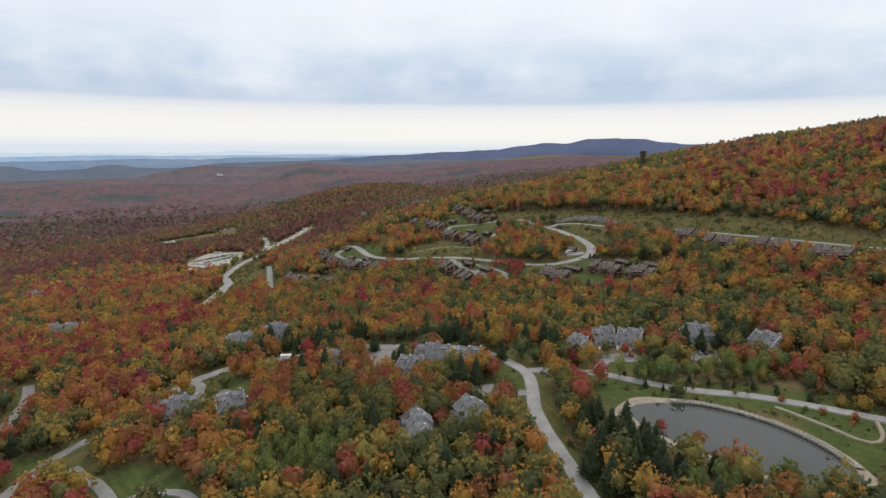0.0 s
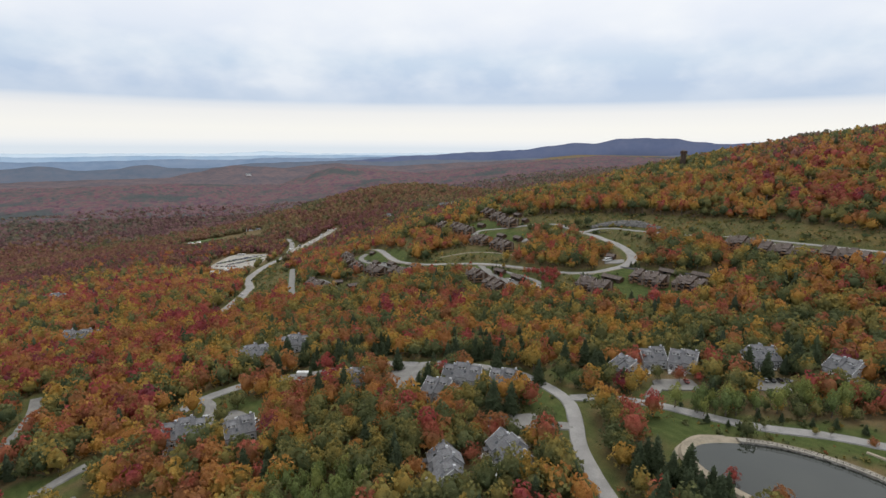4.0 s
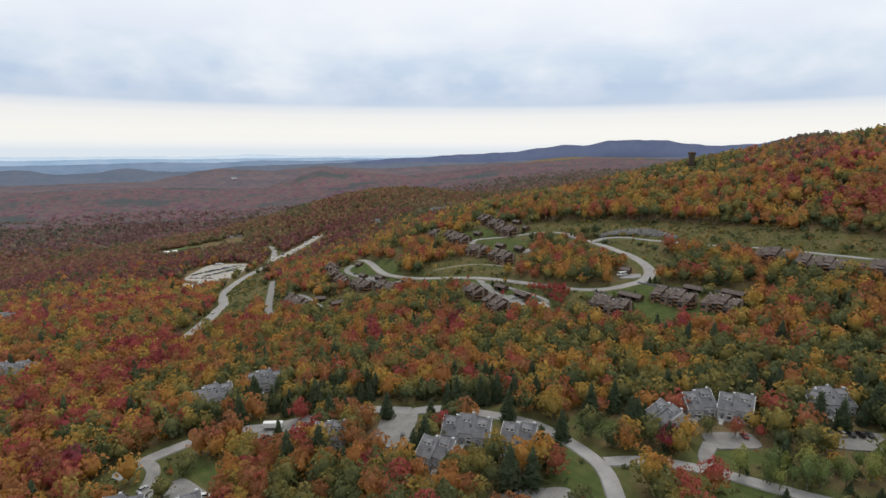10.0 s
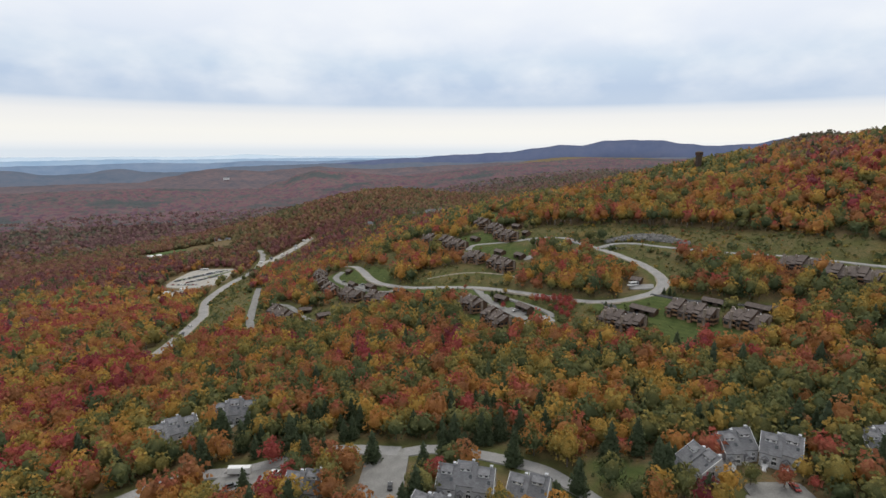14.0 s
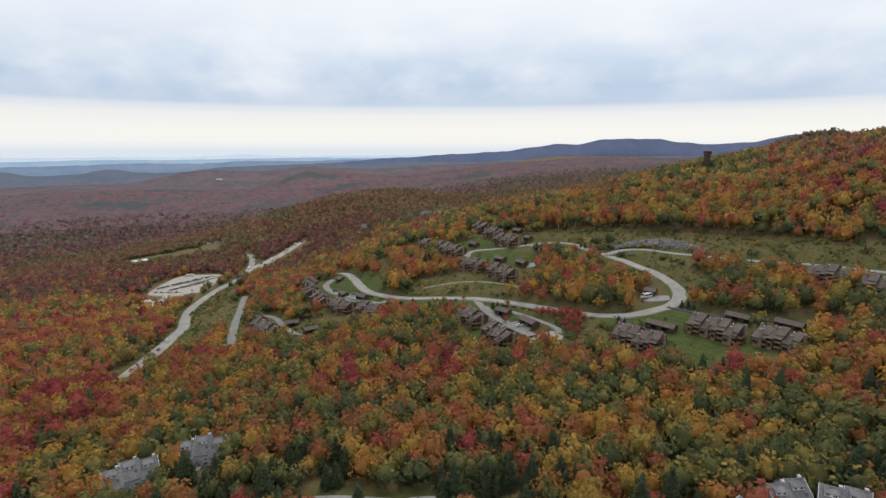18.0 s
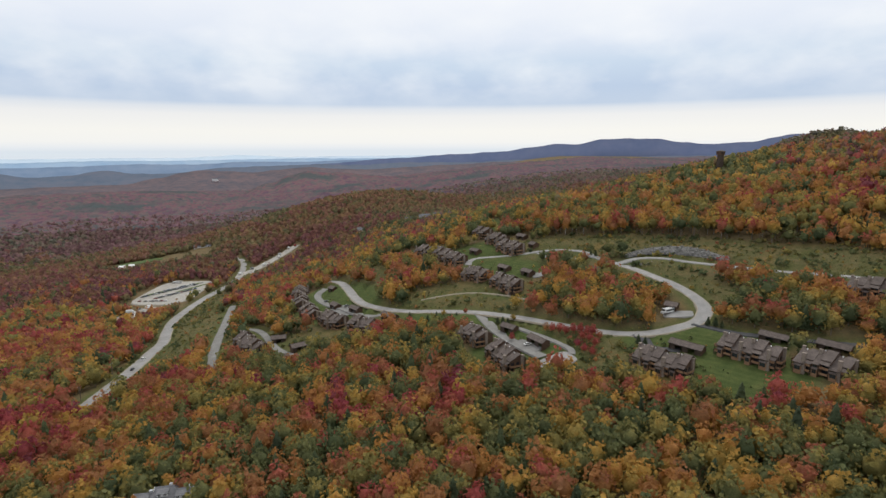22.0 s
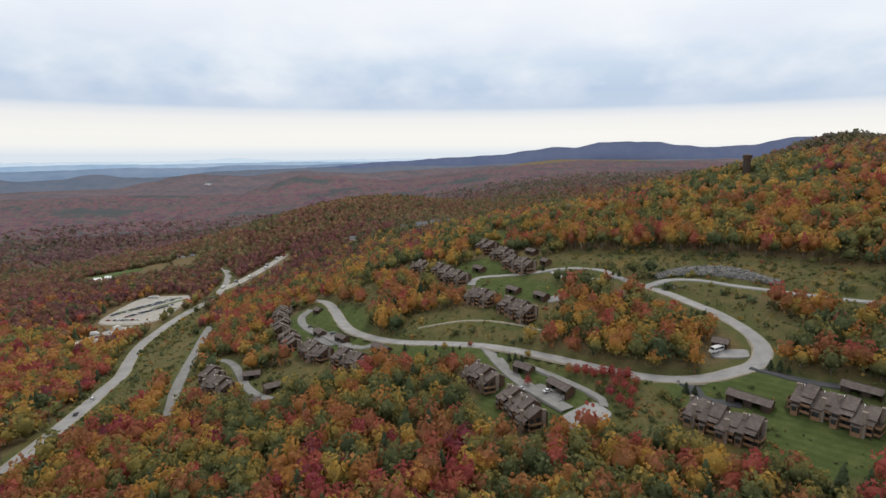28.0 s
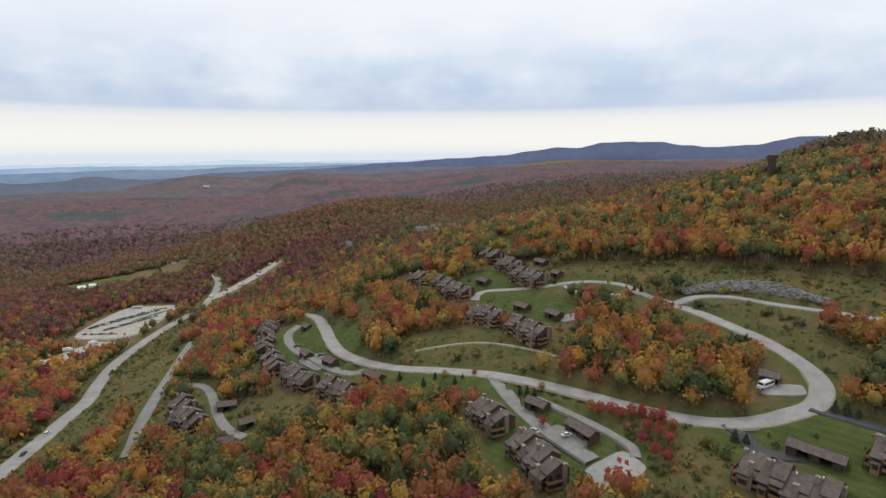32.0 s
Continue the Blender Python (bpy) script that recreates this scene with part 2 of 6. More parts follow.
_l.new(ramp(_n, _l, noise_node(_n, _l, 3, 4), [(0.3, (0.12, 0.12, 0.125)), (0.7, (0.24, 0.24, 0.25))]), _b.inputs["Base Color"])


def glass(name, tone, rough=0.06):
    m, n, l, b = material(name, rough, 0.0, 0.7)
    l.new(ramp(n, l, noise_node(n, l, 0.6, 2, 0.5, coords(n)), [(0.3, tuple(t * 0.6 for t in tone)), (0.7, tone)]), b.inputs["Base Color"])
    return m


pane_mat = glass("dark_window_glass", (0.035, 0.042, 0.05))
car_glass = glass("tinted_car_glass", (0.02, 0.022, 0.026))


def paint(name, col, rough=0.3):
    m, n, l, b = material(name, rough, 0, 0.5)
    b.inputs["Coat Weight"].default_value = 0.4
    l.new(ramp(n, l, noise_node(n, l, 2.0, 3, 0.5, coords(n)), [(0.3, tuple(c * 0.9 for c in col)), (0.7, col)]), b.inputs["Base Color"])
    return m


CAR_PAINTS = {"white": paint("white_paint", (0.72, 0.72, 0.71)), "silver": paint("silver_paint", (0.36, 0.37, 0.38)), "black": paint("black_paint", (0.018, 0.018, 0.02)),
              "red": paint("red_paint", (0.26, 0.025, 0.02)), "blue": paint("blue_paint", (0.035, 0.06, 0.14)), "grey": paint("grey_paint", (0.12, 0.125, 0.13))}

# pond: dark still water that mirrors the sky
water_mat, _n, _l, _b = material("dark_pond_water", 0.05, 0.0, 0.5)
_v = coords(_n)
_l.new(ramp(_n, _l, noise_node(_n, _l, 0.05, 3, 0.5, _v), [(0.3, (0.022, 0.026, 0.022)), (0.7, (0.034, 0.038, 0.032))]), _b.inputs["Base Color"])
bumped(_n, _l, _b, noise_node(_n, _l, 0.9, 3, 0.6, _v), 0.08, 0.05)

# the ground: leaf litter under the woods, grass and rough meadow where they open
ground_mat, _n, _l, _b = material("forest_floor_and_meadow", 0.95, 0, 0.08)
_v = coords(_n)
_a = _n.new("ShaderNodeAttribute"); _a.attribute_name = "meadow"
_litter = ramp(_n, _l, noise_node(_n, _l, 0.35, 6, 0.7, _v), [(0.25, (0.086, 0.080, 0.046)), (0.5, (0.142, 0.106, 0.056)), (0.75, (0.200, 0.132, 0.064))])
_lawn = ramp(_n, _l, noise_node(_n, _l, 0.16, 5, 0.65, _v), [(0.25, (0.046, 0.066, 0.022)), (0.55, (0.072, 0.092, 0.030)), (0.8, (0.110, 0.112, 0.042))])
_rough = ramp(_n, _l, noise_node(_n, _l, 0.30, 6, 0.72, _v), [(0.22, (0.048, 0.054, 0.022)), (0.45, (0.092, 0.086, 0.036)), (0.62, (0.126, 0.104, 0.050)), (0.8, (0.108, 0.070, 0.036))])
# broad patches of dry grass, bracken and green growth over the meadow; mower stripes on the lawns
_rough = mixed(_n, _l, 1.0, _rough, ramp(_n, _l, noise_node(_n, _l, 0.055, 5, 0.65, _v), [(0.3, (0.72, 0.86, 0.62)), (0.5, (1.0, 1.0, 1.0)), (0.7, (1.42, 1.16, 0.98))]), "MULTIPLY")
_mow = _n.new("ShaderNodeTexWave"); _mow.wave_type, _mow.bands_direction, _mow.wave_profile = "BANDS", "DIAGONAL", "SIN"
_mow.inputs["Scale"].default_value, _mow.inputs["Distortion"].default_value, _mow.inputs["Detail"].default_value = 0.10, 1.6, 1.0
_l.new(_v, _mow.inputs["Vector"])
_lawn = mixed(_n, _l, 1.0, _lawn, ramp(_n, _l, _mow.outputs["Fac"], [(0.3, (0.93, 0.94, 0.92)), (0.7, (1.07, 1.06, 1.06))]), "MULTIPLY")
_sep = _n.new("ShaderNodeSeparateColor"); _l.new(_a.outputs["Color"], _sep.inputs[0])
_c = mixed(_n, _l, _sep.outputs[0], _litter, _rough)
_c = mixed(_n, _l, _sep.outputs[1], _c, _lawn)
_f = noise_node(_n, _l, 2.6, 4, 0.75, _v)
_c = mixed(_n, _l, 1.0, _c, ramp(_n, _l, _f, [(0.3, (0.68,) * 3), (0.7, (1.28,) * 3)]), "MULTIPLY")
_l.new(_c, _b.inputs["Base Color"])
bumped(_n, _l, _b, _f, 0.8, 0.3)


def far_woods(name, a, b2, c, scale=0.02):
    """Distant wooded ranges, the blue of the miles of air put into the base colour: flecks of crowns over broader
    stands.
    """
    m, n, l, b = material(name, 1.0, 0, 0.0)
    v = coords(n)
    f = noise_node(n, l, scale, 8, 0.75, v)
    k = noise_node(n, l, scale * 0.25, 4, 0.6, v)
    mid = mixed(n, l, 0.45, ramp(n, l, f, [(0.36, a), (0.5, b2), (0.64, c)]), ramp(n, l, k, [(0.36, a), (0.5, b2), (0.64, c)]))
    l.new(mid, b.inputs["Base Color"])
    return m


# canopy miles off: each crown a fleck of rust, olive or dusky red, with distance haze put into the colour
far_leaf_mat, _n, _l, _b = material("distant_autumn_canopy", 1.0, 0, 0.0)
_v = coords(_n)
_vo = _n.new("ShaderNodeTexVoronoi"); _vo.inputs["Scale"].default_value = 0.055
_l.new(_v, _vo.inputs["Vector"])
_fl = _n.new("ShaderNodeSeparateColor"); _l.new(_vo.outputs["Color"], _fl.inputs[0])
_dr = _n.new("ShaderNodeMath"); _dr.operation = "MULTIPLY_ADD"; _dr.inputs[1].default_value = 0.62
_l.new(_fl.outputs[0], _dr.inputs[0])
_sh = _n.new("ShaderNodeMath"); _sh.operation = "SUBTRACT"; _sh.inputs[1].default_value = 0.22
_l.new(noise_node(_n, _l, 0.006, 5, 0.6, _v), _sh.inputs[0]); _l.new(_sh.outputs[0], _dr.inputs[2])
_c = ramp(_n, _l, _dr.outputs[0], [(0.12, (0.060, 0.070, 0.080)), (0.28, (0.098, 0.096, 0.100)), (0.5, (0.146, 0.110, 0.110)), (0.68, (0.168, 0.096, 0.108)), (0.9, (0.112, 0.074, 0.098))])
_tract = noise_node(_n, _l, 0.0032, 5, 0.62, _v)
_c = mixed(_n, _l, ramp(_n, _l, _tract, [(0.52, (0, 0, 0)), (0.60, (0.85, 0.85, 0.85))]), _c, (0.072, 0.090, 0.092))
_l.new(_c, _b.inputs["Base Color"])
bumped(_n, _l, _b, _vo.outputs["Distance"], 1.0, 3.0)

turf_mat = surface("mown_turf", (0.062, 0.092, 0.034), (0.112, 0.140, 0.054), 0.2, 3.0, 0.95, 0.08, 0.4)

# ---- the lie of the land ----
# hills: broad fall to the west, rise to the east, and the swells of the slope between
FAR_HILLS = [(868, 1278, 132, 85), (333, 985, 185, -95), (-185, 1330, 170, 58), (-60, 1900, 300, -30), (-420, 1260, 150, 18), (-560, 1950, 330, -34), (-900, 1500, 300, -18), (740, 674, 122, 81), (-1350, 2500, 300, 35), (-500, 2500, 260, 30), (1500, 2700, 800, -30), (-1000, 2000, 260, 22), (300, 2000, 350, 20), (1200, 2000, 400, -25), (-1700, 2300, 260, 25), (200, 2900, 300, 20)]
SWELLS = [
    -0.3, -0.6, 0.6, -1.8, 2.1, 7.2, 1.2, 0.7, 0.5,
    -0.4, -1.4, -2.3, 9.3, 18.5, -4.8, -5.3, 6.3, 5.9,
    1.0, 7.7, 13.9, 0.9, -6.5, 0.1, 4.0, 19.9, 25.8,
    1.3, 7.0, 6.5, -4.8, 1.2, 17.9, 9.3, 21.7, 41.6,
    2.4, 6.0, -11.6, -0.9, 34.0, -3.9, 7.3, 10.0, 22.3,
    5.0, 9.6, -2.3, -6.0, 16.9, 8.6, 38.9, 24.8, 15.9,
    6.9, -2.8, -10.5, 0.2, 9.2, 10.0, 25.4, 24.8, 16.3,
    6.3, -1.5, -1.8, 15.3, 15.1, 5.4, 5.2, 6.6, 4.7,
]
SX, SY, REACH = [-560 + 140 * i for i in range(9)], [140 * i for i in range(8)], 135.0


def height(x, y):
    """Height of the ground, for numbers or arrays."""
    x, y = np.asarray(x, float), np.asarray(y, float)
    z = -20 + 0.11 * np.clip(x, -900, 900)
    for u, v, s, a in FAR_HILLS:
        z = z + a * np.exp(-((x - u) ** 2 + (y - v) ** 2) / (2 * s * s))
    gx = [np.exp(-((x - c) ** 2) / (2 * REACH ** 2)) for c in SX]
    gy = [np.exp(-((y - c) ** 2) / (2 * REACH ** 2)) for c in SY]
    for j in range(len(SY)):
        for i in range(len(SX)):
            z = z + SWELLS[j * len(SX) + i] * gx[i] * gy[j]
    # the pond's flat basin
    d = ((x - 128) * math.cos(0.743) - (y - 56.5) * math.sin(0.743)) ** 2 / 44 ** 2 + ((x - 128) * math.sin(0.743) + (y - 56.5) * math.cos(0.743)) ** 2 / 24.5 ** 2
    k = np.clip((1.6 - d) / 0.6, 0, 1)
    k = k * k * (3 - 2 * k)
    return z * (1 - k) + k * (POND_Z - 0.9)


POND_Z = 8.2


def ground_z(x, y):
    return float(height(x, y))


# roads: name, half width, waypoints on the ground
ROADS = {
    "loop_road": (3.6, [(-155, 613), (-127, 578), (-104, 542), (-89, 505), (-80, 480), (-68, 455), (-50, 434), (-30, 418), (-5, 405), (21, 391), (43, 375), (61, 360), (76, 347), (90, 336), (103, 329), (116, 326), (129, 327), (139, 329), (146, 335), (150, 344), (150, 359), (146, 378), (140, 393), (133, 410), (125, 425), (120, 433)]),
    "island_road": (2.2, [(76, 474), (79, 464), (86, 457), (97, 451), (106, 446)]),
    "upper_road": (2.9, [(121, 430), (114, 446), (108, 461), (96, 471), (85, 476), (75, 478), (62, 479), (43, 484), (27, 490), (20, 488), (17, 480)]),
    "hill_road": (2.9, [(125, 425), (139, 428), (154, 421), (168, 405), (182, 390), (205, 365), (232, 338), (262, 300), (300, 250), (340, 200)]),
    "highway": (4.0, [(-206, 320), (-212, 360), (-220, 400), (-227, 426), (-235, 458), (-255, 502), (-276, 555), (-288, 612), (-294, 667), (-294, 718), (-296, 762), (-312, 832), (-334, 894), (-359, 934)]),
    "gravel_road": (3.2, [(-156, 372), (-163, 390), (-171, 409), (-184, 448), (-199, 495), (-219, 555), (-232, 596)]),
    "west_drive": (3.0, [(-41, 426), (-55, 423), (-71, 437), (-85, 456), (-101, 476), (-115, 502), (-121, 524), (-117, 537)]),
    "low_drive": (2.6, [(-176, 464), (-161, 458), (-148, 444), (-135, 422), (-124, 402), (-112, 386), (-100, 376)]),
    "middle_drive": (3.6, [(21, 391), (25, 377), (29, 364), (34, 352), (40, 340), (46, 330), (52, 320)]),
    "lane": (1.9, [(38, 366), (46, 356), (56, 343), (64, 331), (68, 323), (67, 318)]),
    "east_drive": (2.6, [(137, 328), (142, 322), (152, 311), (166, 301), (182, 290), (200, 278)]),
    "near_road": (3.0, [(88, -120), (78, -60), (71, -20), (66, 8), (62, 24), (60, 33), (58, 46), (56, 57), (54, 70), (53, 87), (55, 104), (55.5, 120), (51, 133), (42, 147), (33, 157), (12, 168), (-6, 174), (-18, 173)]),
    "pond_road": (2.8, [(57, 126), (73, 126), (93, 119), (108, 110), (128, 99), (153, 91), (171, 81), (186, 71), (200, 60), (216, 40)]),
    "court_road": (3.2, [(-139, 138), (-135, 146), (-126, 155), (-112, 164), (-96, 168), (-84, 168), (-70, 172), (-58, 178), (-40, 178), (-20, 174)]),
    "west_lane": (3.0, [(-216, 98), (-220, 110), (-222, 121), (-226, 136), (-234, 155), (-248, 175)]),
    "bottom_lane": (2.5, [(-168, 10), (-172, 52), (-172, 66), (-171, 74), (-169.5, 82), (-166, 90), (-160, 98)]),
    "bottom_drive": (2.5, [(-152, 76), (-142, 68), (-132, 61.5), (-121, 51.5), (-110, 38), (-100, 10)]),
    "dark_drive": (3.0, [(105, 327.5), (106, 325), (107.5, 320), (107, 314), (111, 309), (120, 305)]),
    "low_path": (2.0, [(-116, 44), (-110, 48.5), (-103.5, 50), (-96.5, 49.5), (-89, 47.5), (-82, 42)]),
    "court_lane": (2.5, [(-133, 150), (-124, 141), (-120, 130), (-116, 120), (-113, 110)]),
    "pond_path": (0.6, [(158, 80), (161, 76), (165, 69), (169, 62), (174, 52), (179, 50), (185, 55), (190, 64)]),
    "shore_path": (0.9, [(112, 92), (105, 92.5), (99, 91), (90, 83), (86, 76)]),
    "house_drive": (2.8, [(53, 100), (46, 101), (38, 103), (26, 104)]),
    "bank_path": (0.8, [(-20, 432), (-8, 431), (8, 428), (24, 421), (42, 408), (54, 396)]),
    "east_lot_lane": (2.6, [(93, 119), (95, 128), (101, 137)]),
    "pines_lane": (2.6, [(160, 135), (178, 131), (196, 124), (214, 114)]),
}
# clearings: x, y, half length, half width, turn in degrees, lawn (1) or rough meadow (0)
CLEARINGS = [
    (18, 428, 56, 15, -22, 0), (45, 455, 34, 20, -30, 1), (28, 505, 34, 26, 0, 1), (106, 484, 44, 19, -28, 0), (150, 455, 42, 22, -42, 0), (188, 415, 46, 23, -50, 0), (225, 370, 52, 22, -52, 0), (262, 322, 54, 20, -55, 0),
    (300, 265, 50, 16, -60, 0), (155, 376, 44, 14, -65, 0), (86, 310, 26, 22, 10, 0), (142, 308, 34, 12, -25, 1), (-12, 390, 50, 13, -20, 1), (-96, 480, 34, 66, 28, 1), (-104, 400, 42, 20, -15, 0), (-150, 415, 22, 22, 10, 0), (-229, 490, 24, 116, 15, 0),
    (50, 592, 8, 36, 0, 1), (-540, 935, 60, 20, 47, 1), (128, 97, 62, 7, -23, 1), (63, 152, 14, 9, -30, 1), (41, 122, 7, 17, 0, 1), (-110, 57, 25, 11, -22, 1), (-102, 137, 20, 7, -34, 1), (-181, 84, 15, 8, 10, 1), (165, 82, 40, 12, -28, 1), (95, 96, 17, 10, -20, 1), (175, 58, 16, 26, -30, 1), (64, 30, 5, 26, 8, 1), (108, 128, 12, 6, -20, 1), (48, 112, 7, 9, 0, 1),
    (174, 88, 30, 6, -28, 1), (38, 335, 26, 24, 0, 1), (-30, 552, 40, 14, -30, 1), (172, 60, 12, 34, -30, 1), (-200, 500, 9, 90, 14, 0), (112, 318, 18, 14, 0, 1), (-62, 520, 7, 44, 12, 0), (-204, 405, 20, 45, 8, 0), (150, 86, 44, 8, -26, 1), (-262, 600, 20, 80, 6, 0),
    (14, 412, 56, 11, -28, 0), (96, 296, 26, 18, -20, 0), (84, 322, 16, 14, 0, 0), (140, 282, 30, 16, -40, 1), (128, 270, 22, 12, -30, 1), (-98, 386, 26, 16, 0, 0),
]


def spline(pts, step=2.5):
    """Evenly stepped points along a smooth line through the waypoints."""
    p = [Vector((*q, 0)) for q in pts]
    p = [2 * p[0] - p[1]] + p + [2 * p[-1] - p[-2]]
    out = []
    for i in range(1, len(p) - 2):
        a, b, c, d = p[i - 1:i + 3]
        n = max(2, int((c - b).length / step))
        for k in range(n):
            t = k / n
            out.append(0.5 * (2 * b + (c - a) * t + (2 * a - 5 * b + 4 * c - d) * t * t + (3 * b - a - 3 * c + d) * t ** 3))
    out.append(p[-2])
    return out


LINES = {k: (w, spline(v)) for k, (w, v) in ROADS.items()}
ROAD_PTS = np.array([(q.x, q.y, w) for w, line in LINES.values() for q in line])
# yards: paved or gravelled areas as centre, half sizes, turn
YARDS = {
    "playing_field": (-546, 926, 54, 17, 47, "turf"),    "west_court": (-84, 452, 6, 15, 38, "drive"), "truck_yard": (-330, 588, 14, 34, -8, "gravel"),
    "parking_lot": (-349, 700, 33, 66, 8, "gravel"), "trailer_lot": (-77, 162, 13.5, 7.5, -12, "drive"), "upper_lot": (-24.5, 159, 8.5, 17, 0, "drive"), "turning_court": (58, 313, 10, 7, 25, "pale"), "middle_court": (45, 335, 5, 9, 35, "drive"),
    "court_lot": (-100, 121.5, 14, 5.2, -38, "drive"), "far_lot": (-281, 866, 8.5, 84, -14, "gravel"), "house_lot": (29, 105, 12.5, 6, 3, "drive"), "east_lot": (110, 139, 10, 6, 0, "drive"),
    "pines_lot": (157, 135.5, 13, 6.5, -12, "drive"), "top_lot": (70, 432, 6, 4, 0, "pale"), "bus_lot": (134, 341, 8, 3.5, -20, "pale"),
}


def in_ellipse(x, y, e, grow=0.0):
    cx, cy, rx, ry, a = e[:5]
    c, s = math.cos(radians(a)), math.sin(radians(a))
    u, v = (x - cx) * c + (y - cy) * s, -(x - cx) * s + (y - cy) * c
    return (u / (rx + grow)) ** 2 + (v / (ry + grow)) ** 2


# ---- mesh helpers ----
def mesh_np(name, verts, tris, mat, tint=None, smooth=False):
    me = bpy.data.meshes.new(name)
    v, t = np.asarray(verts, np.float32), np.asarray(tris, np.int32)
    me.vertices.add(len(v)); me.vertices.foreach_set("co", v.ravel())
    k = t.shape[1]
    me.loops.add(t.size); me.loops.foreach_set("vertex_index", t.ravel())
    me.polygons.add(len(t)); me.polygons.foreach_set("loop_start", np.arange(0, t.size, k, dtype=np.int32))
    if smooth:
        me.polygons.foreach_set("use_smooth", np.ones(len(t), bool))
    me.update(calc_edges=True)
    if tint is not None:
        me.attributes.new("tint", "FLOAT", "POINT").data.foreach_set("value", np.asarray(tint, np.float32))
    me.materials.append(mat)
    return me


def poly(name, geo, mat):
    me = bpy.data.meshes.new(name)
    me.from_pydata(geo[0], [], geo[1])
    me.materials.append(mat)
    return me


def part(name, geo, mat, parent, label=""):
    ob = new(name, geo if isinstance(geo, bpy.types.Mesh) else poly(name, geo, mat))
    ob.parent = parent
    return tagged(ob, label)


def thing(name, m, label, category, group="", kind=""):
    ob = new(name)
    ob.empty_display_size = 0.5
    ob.matrix_world = m
    return tagged(ob, label, category, group, kind)


def join(*geos):
    v, f = [], []
    for gv, gf in geos:
        o = len(v)
        v += list(gv)
        f += [tuple(i + o for i in q) for q in gf]
    return v, f


def box(x0, y0, z0, x1, y1, z1, taper=0.0):
    t = taper
    v = [(x0, y0, z0), (x1, y0, z0), (x1, y1, z0), (x0, y1, z0), (x0 + t, y0 + t, z1), (x1 - t, y0 + t, z1), (x1 - t, y1 - t, z1), (x0 + t, y1 - t, z1)]
    return v, [(3, 2, 1, 0), (4, 5, 6, 7), (0, 1, 5, 4), (1, 2, 6, 5), (2, 3, 7, 6), (3, 0, 4, 7)]


def prism(profile, y0, y1):
    """A closed x-z profile (counter-clockwise seen from -y) drawn out along y."""
    n = len(profile)
    v = [(x, y0, z) for x, z in profile] + [(x, y1, z) for x, z in profile]
    return v, [tuple(range(n))] + [tuple(range(2 * n - 1, n - 1, -1))] + [(i, i + n, (i + 1) % n + n, (i + 1) % n) for i in range(n)]


def turned(geo, m):
    return [tuple(m @ Vector(p)) for p in geo[0]], geo[1]


def slab(x0, x1, y0, y1, z0, z1, t=0.25):
    """A roof plane that climbs from z0 at y0 to z1 at y1."""
    v = [(x0, y0, z0), (x1, y0, z0), (x1, y1, z1), (x0, y1, z1), (x0, y0, z0 - t), (x1, y0, z0 - t), (x1, y1, z1 - t), (x0, y1, z1 - t)]
    return v, [(0, 1, 2, 3), (7, 6, 5, 4), (0, 4, 5, 1), (1, 5, 6, 2), (2, 6, 7, 3), (3, 7, 4, 0)]


# ---- ground: one sheet, fine under the flight, coarse towards the horizon ----
def graded(lo, hi, fine_lo, fine_hi, step, grow=1.12):
    mid = list(np.arange(fine_lo, fine_hi + 0.1, step))
    up, s = [], step
    x = fine_hi
    while x < hi:
        s *= grow
        x += s
        up.append(min(x, hi))
    down, s, x = [], step, fine_lo
    while x > lo:
        s *= grow
        x -= s
        down.append(max(x, lo))
    return np.array(down[::-1] + mid + up)


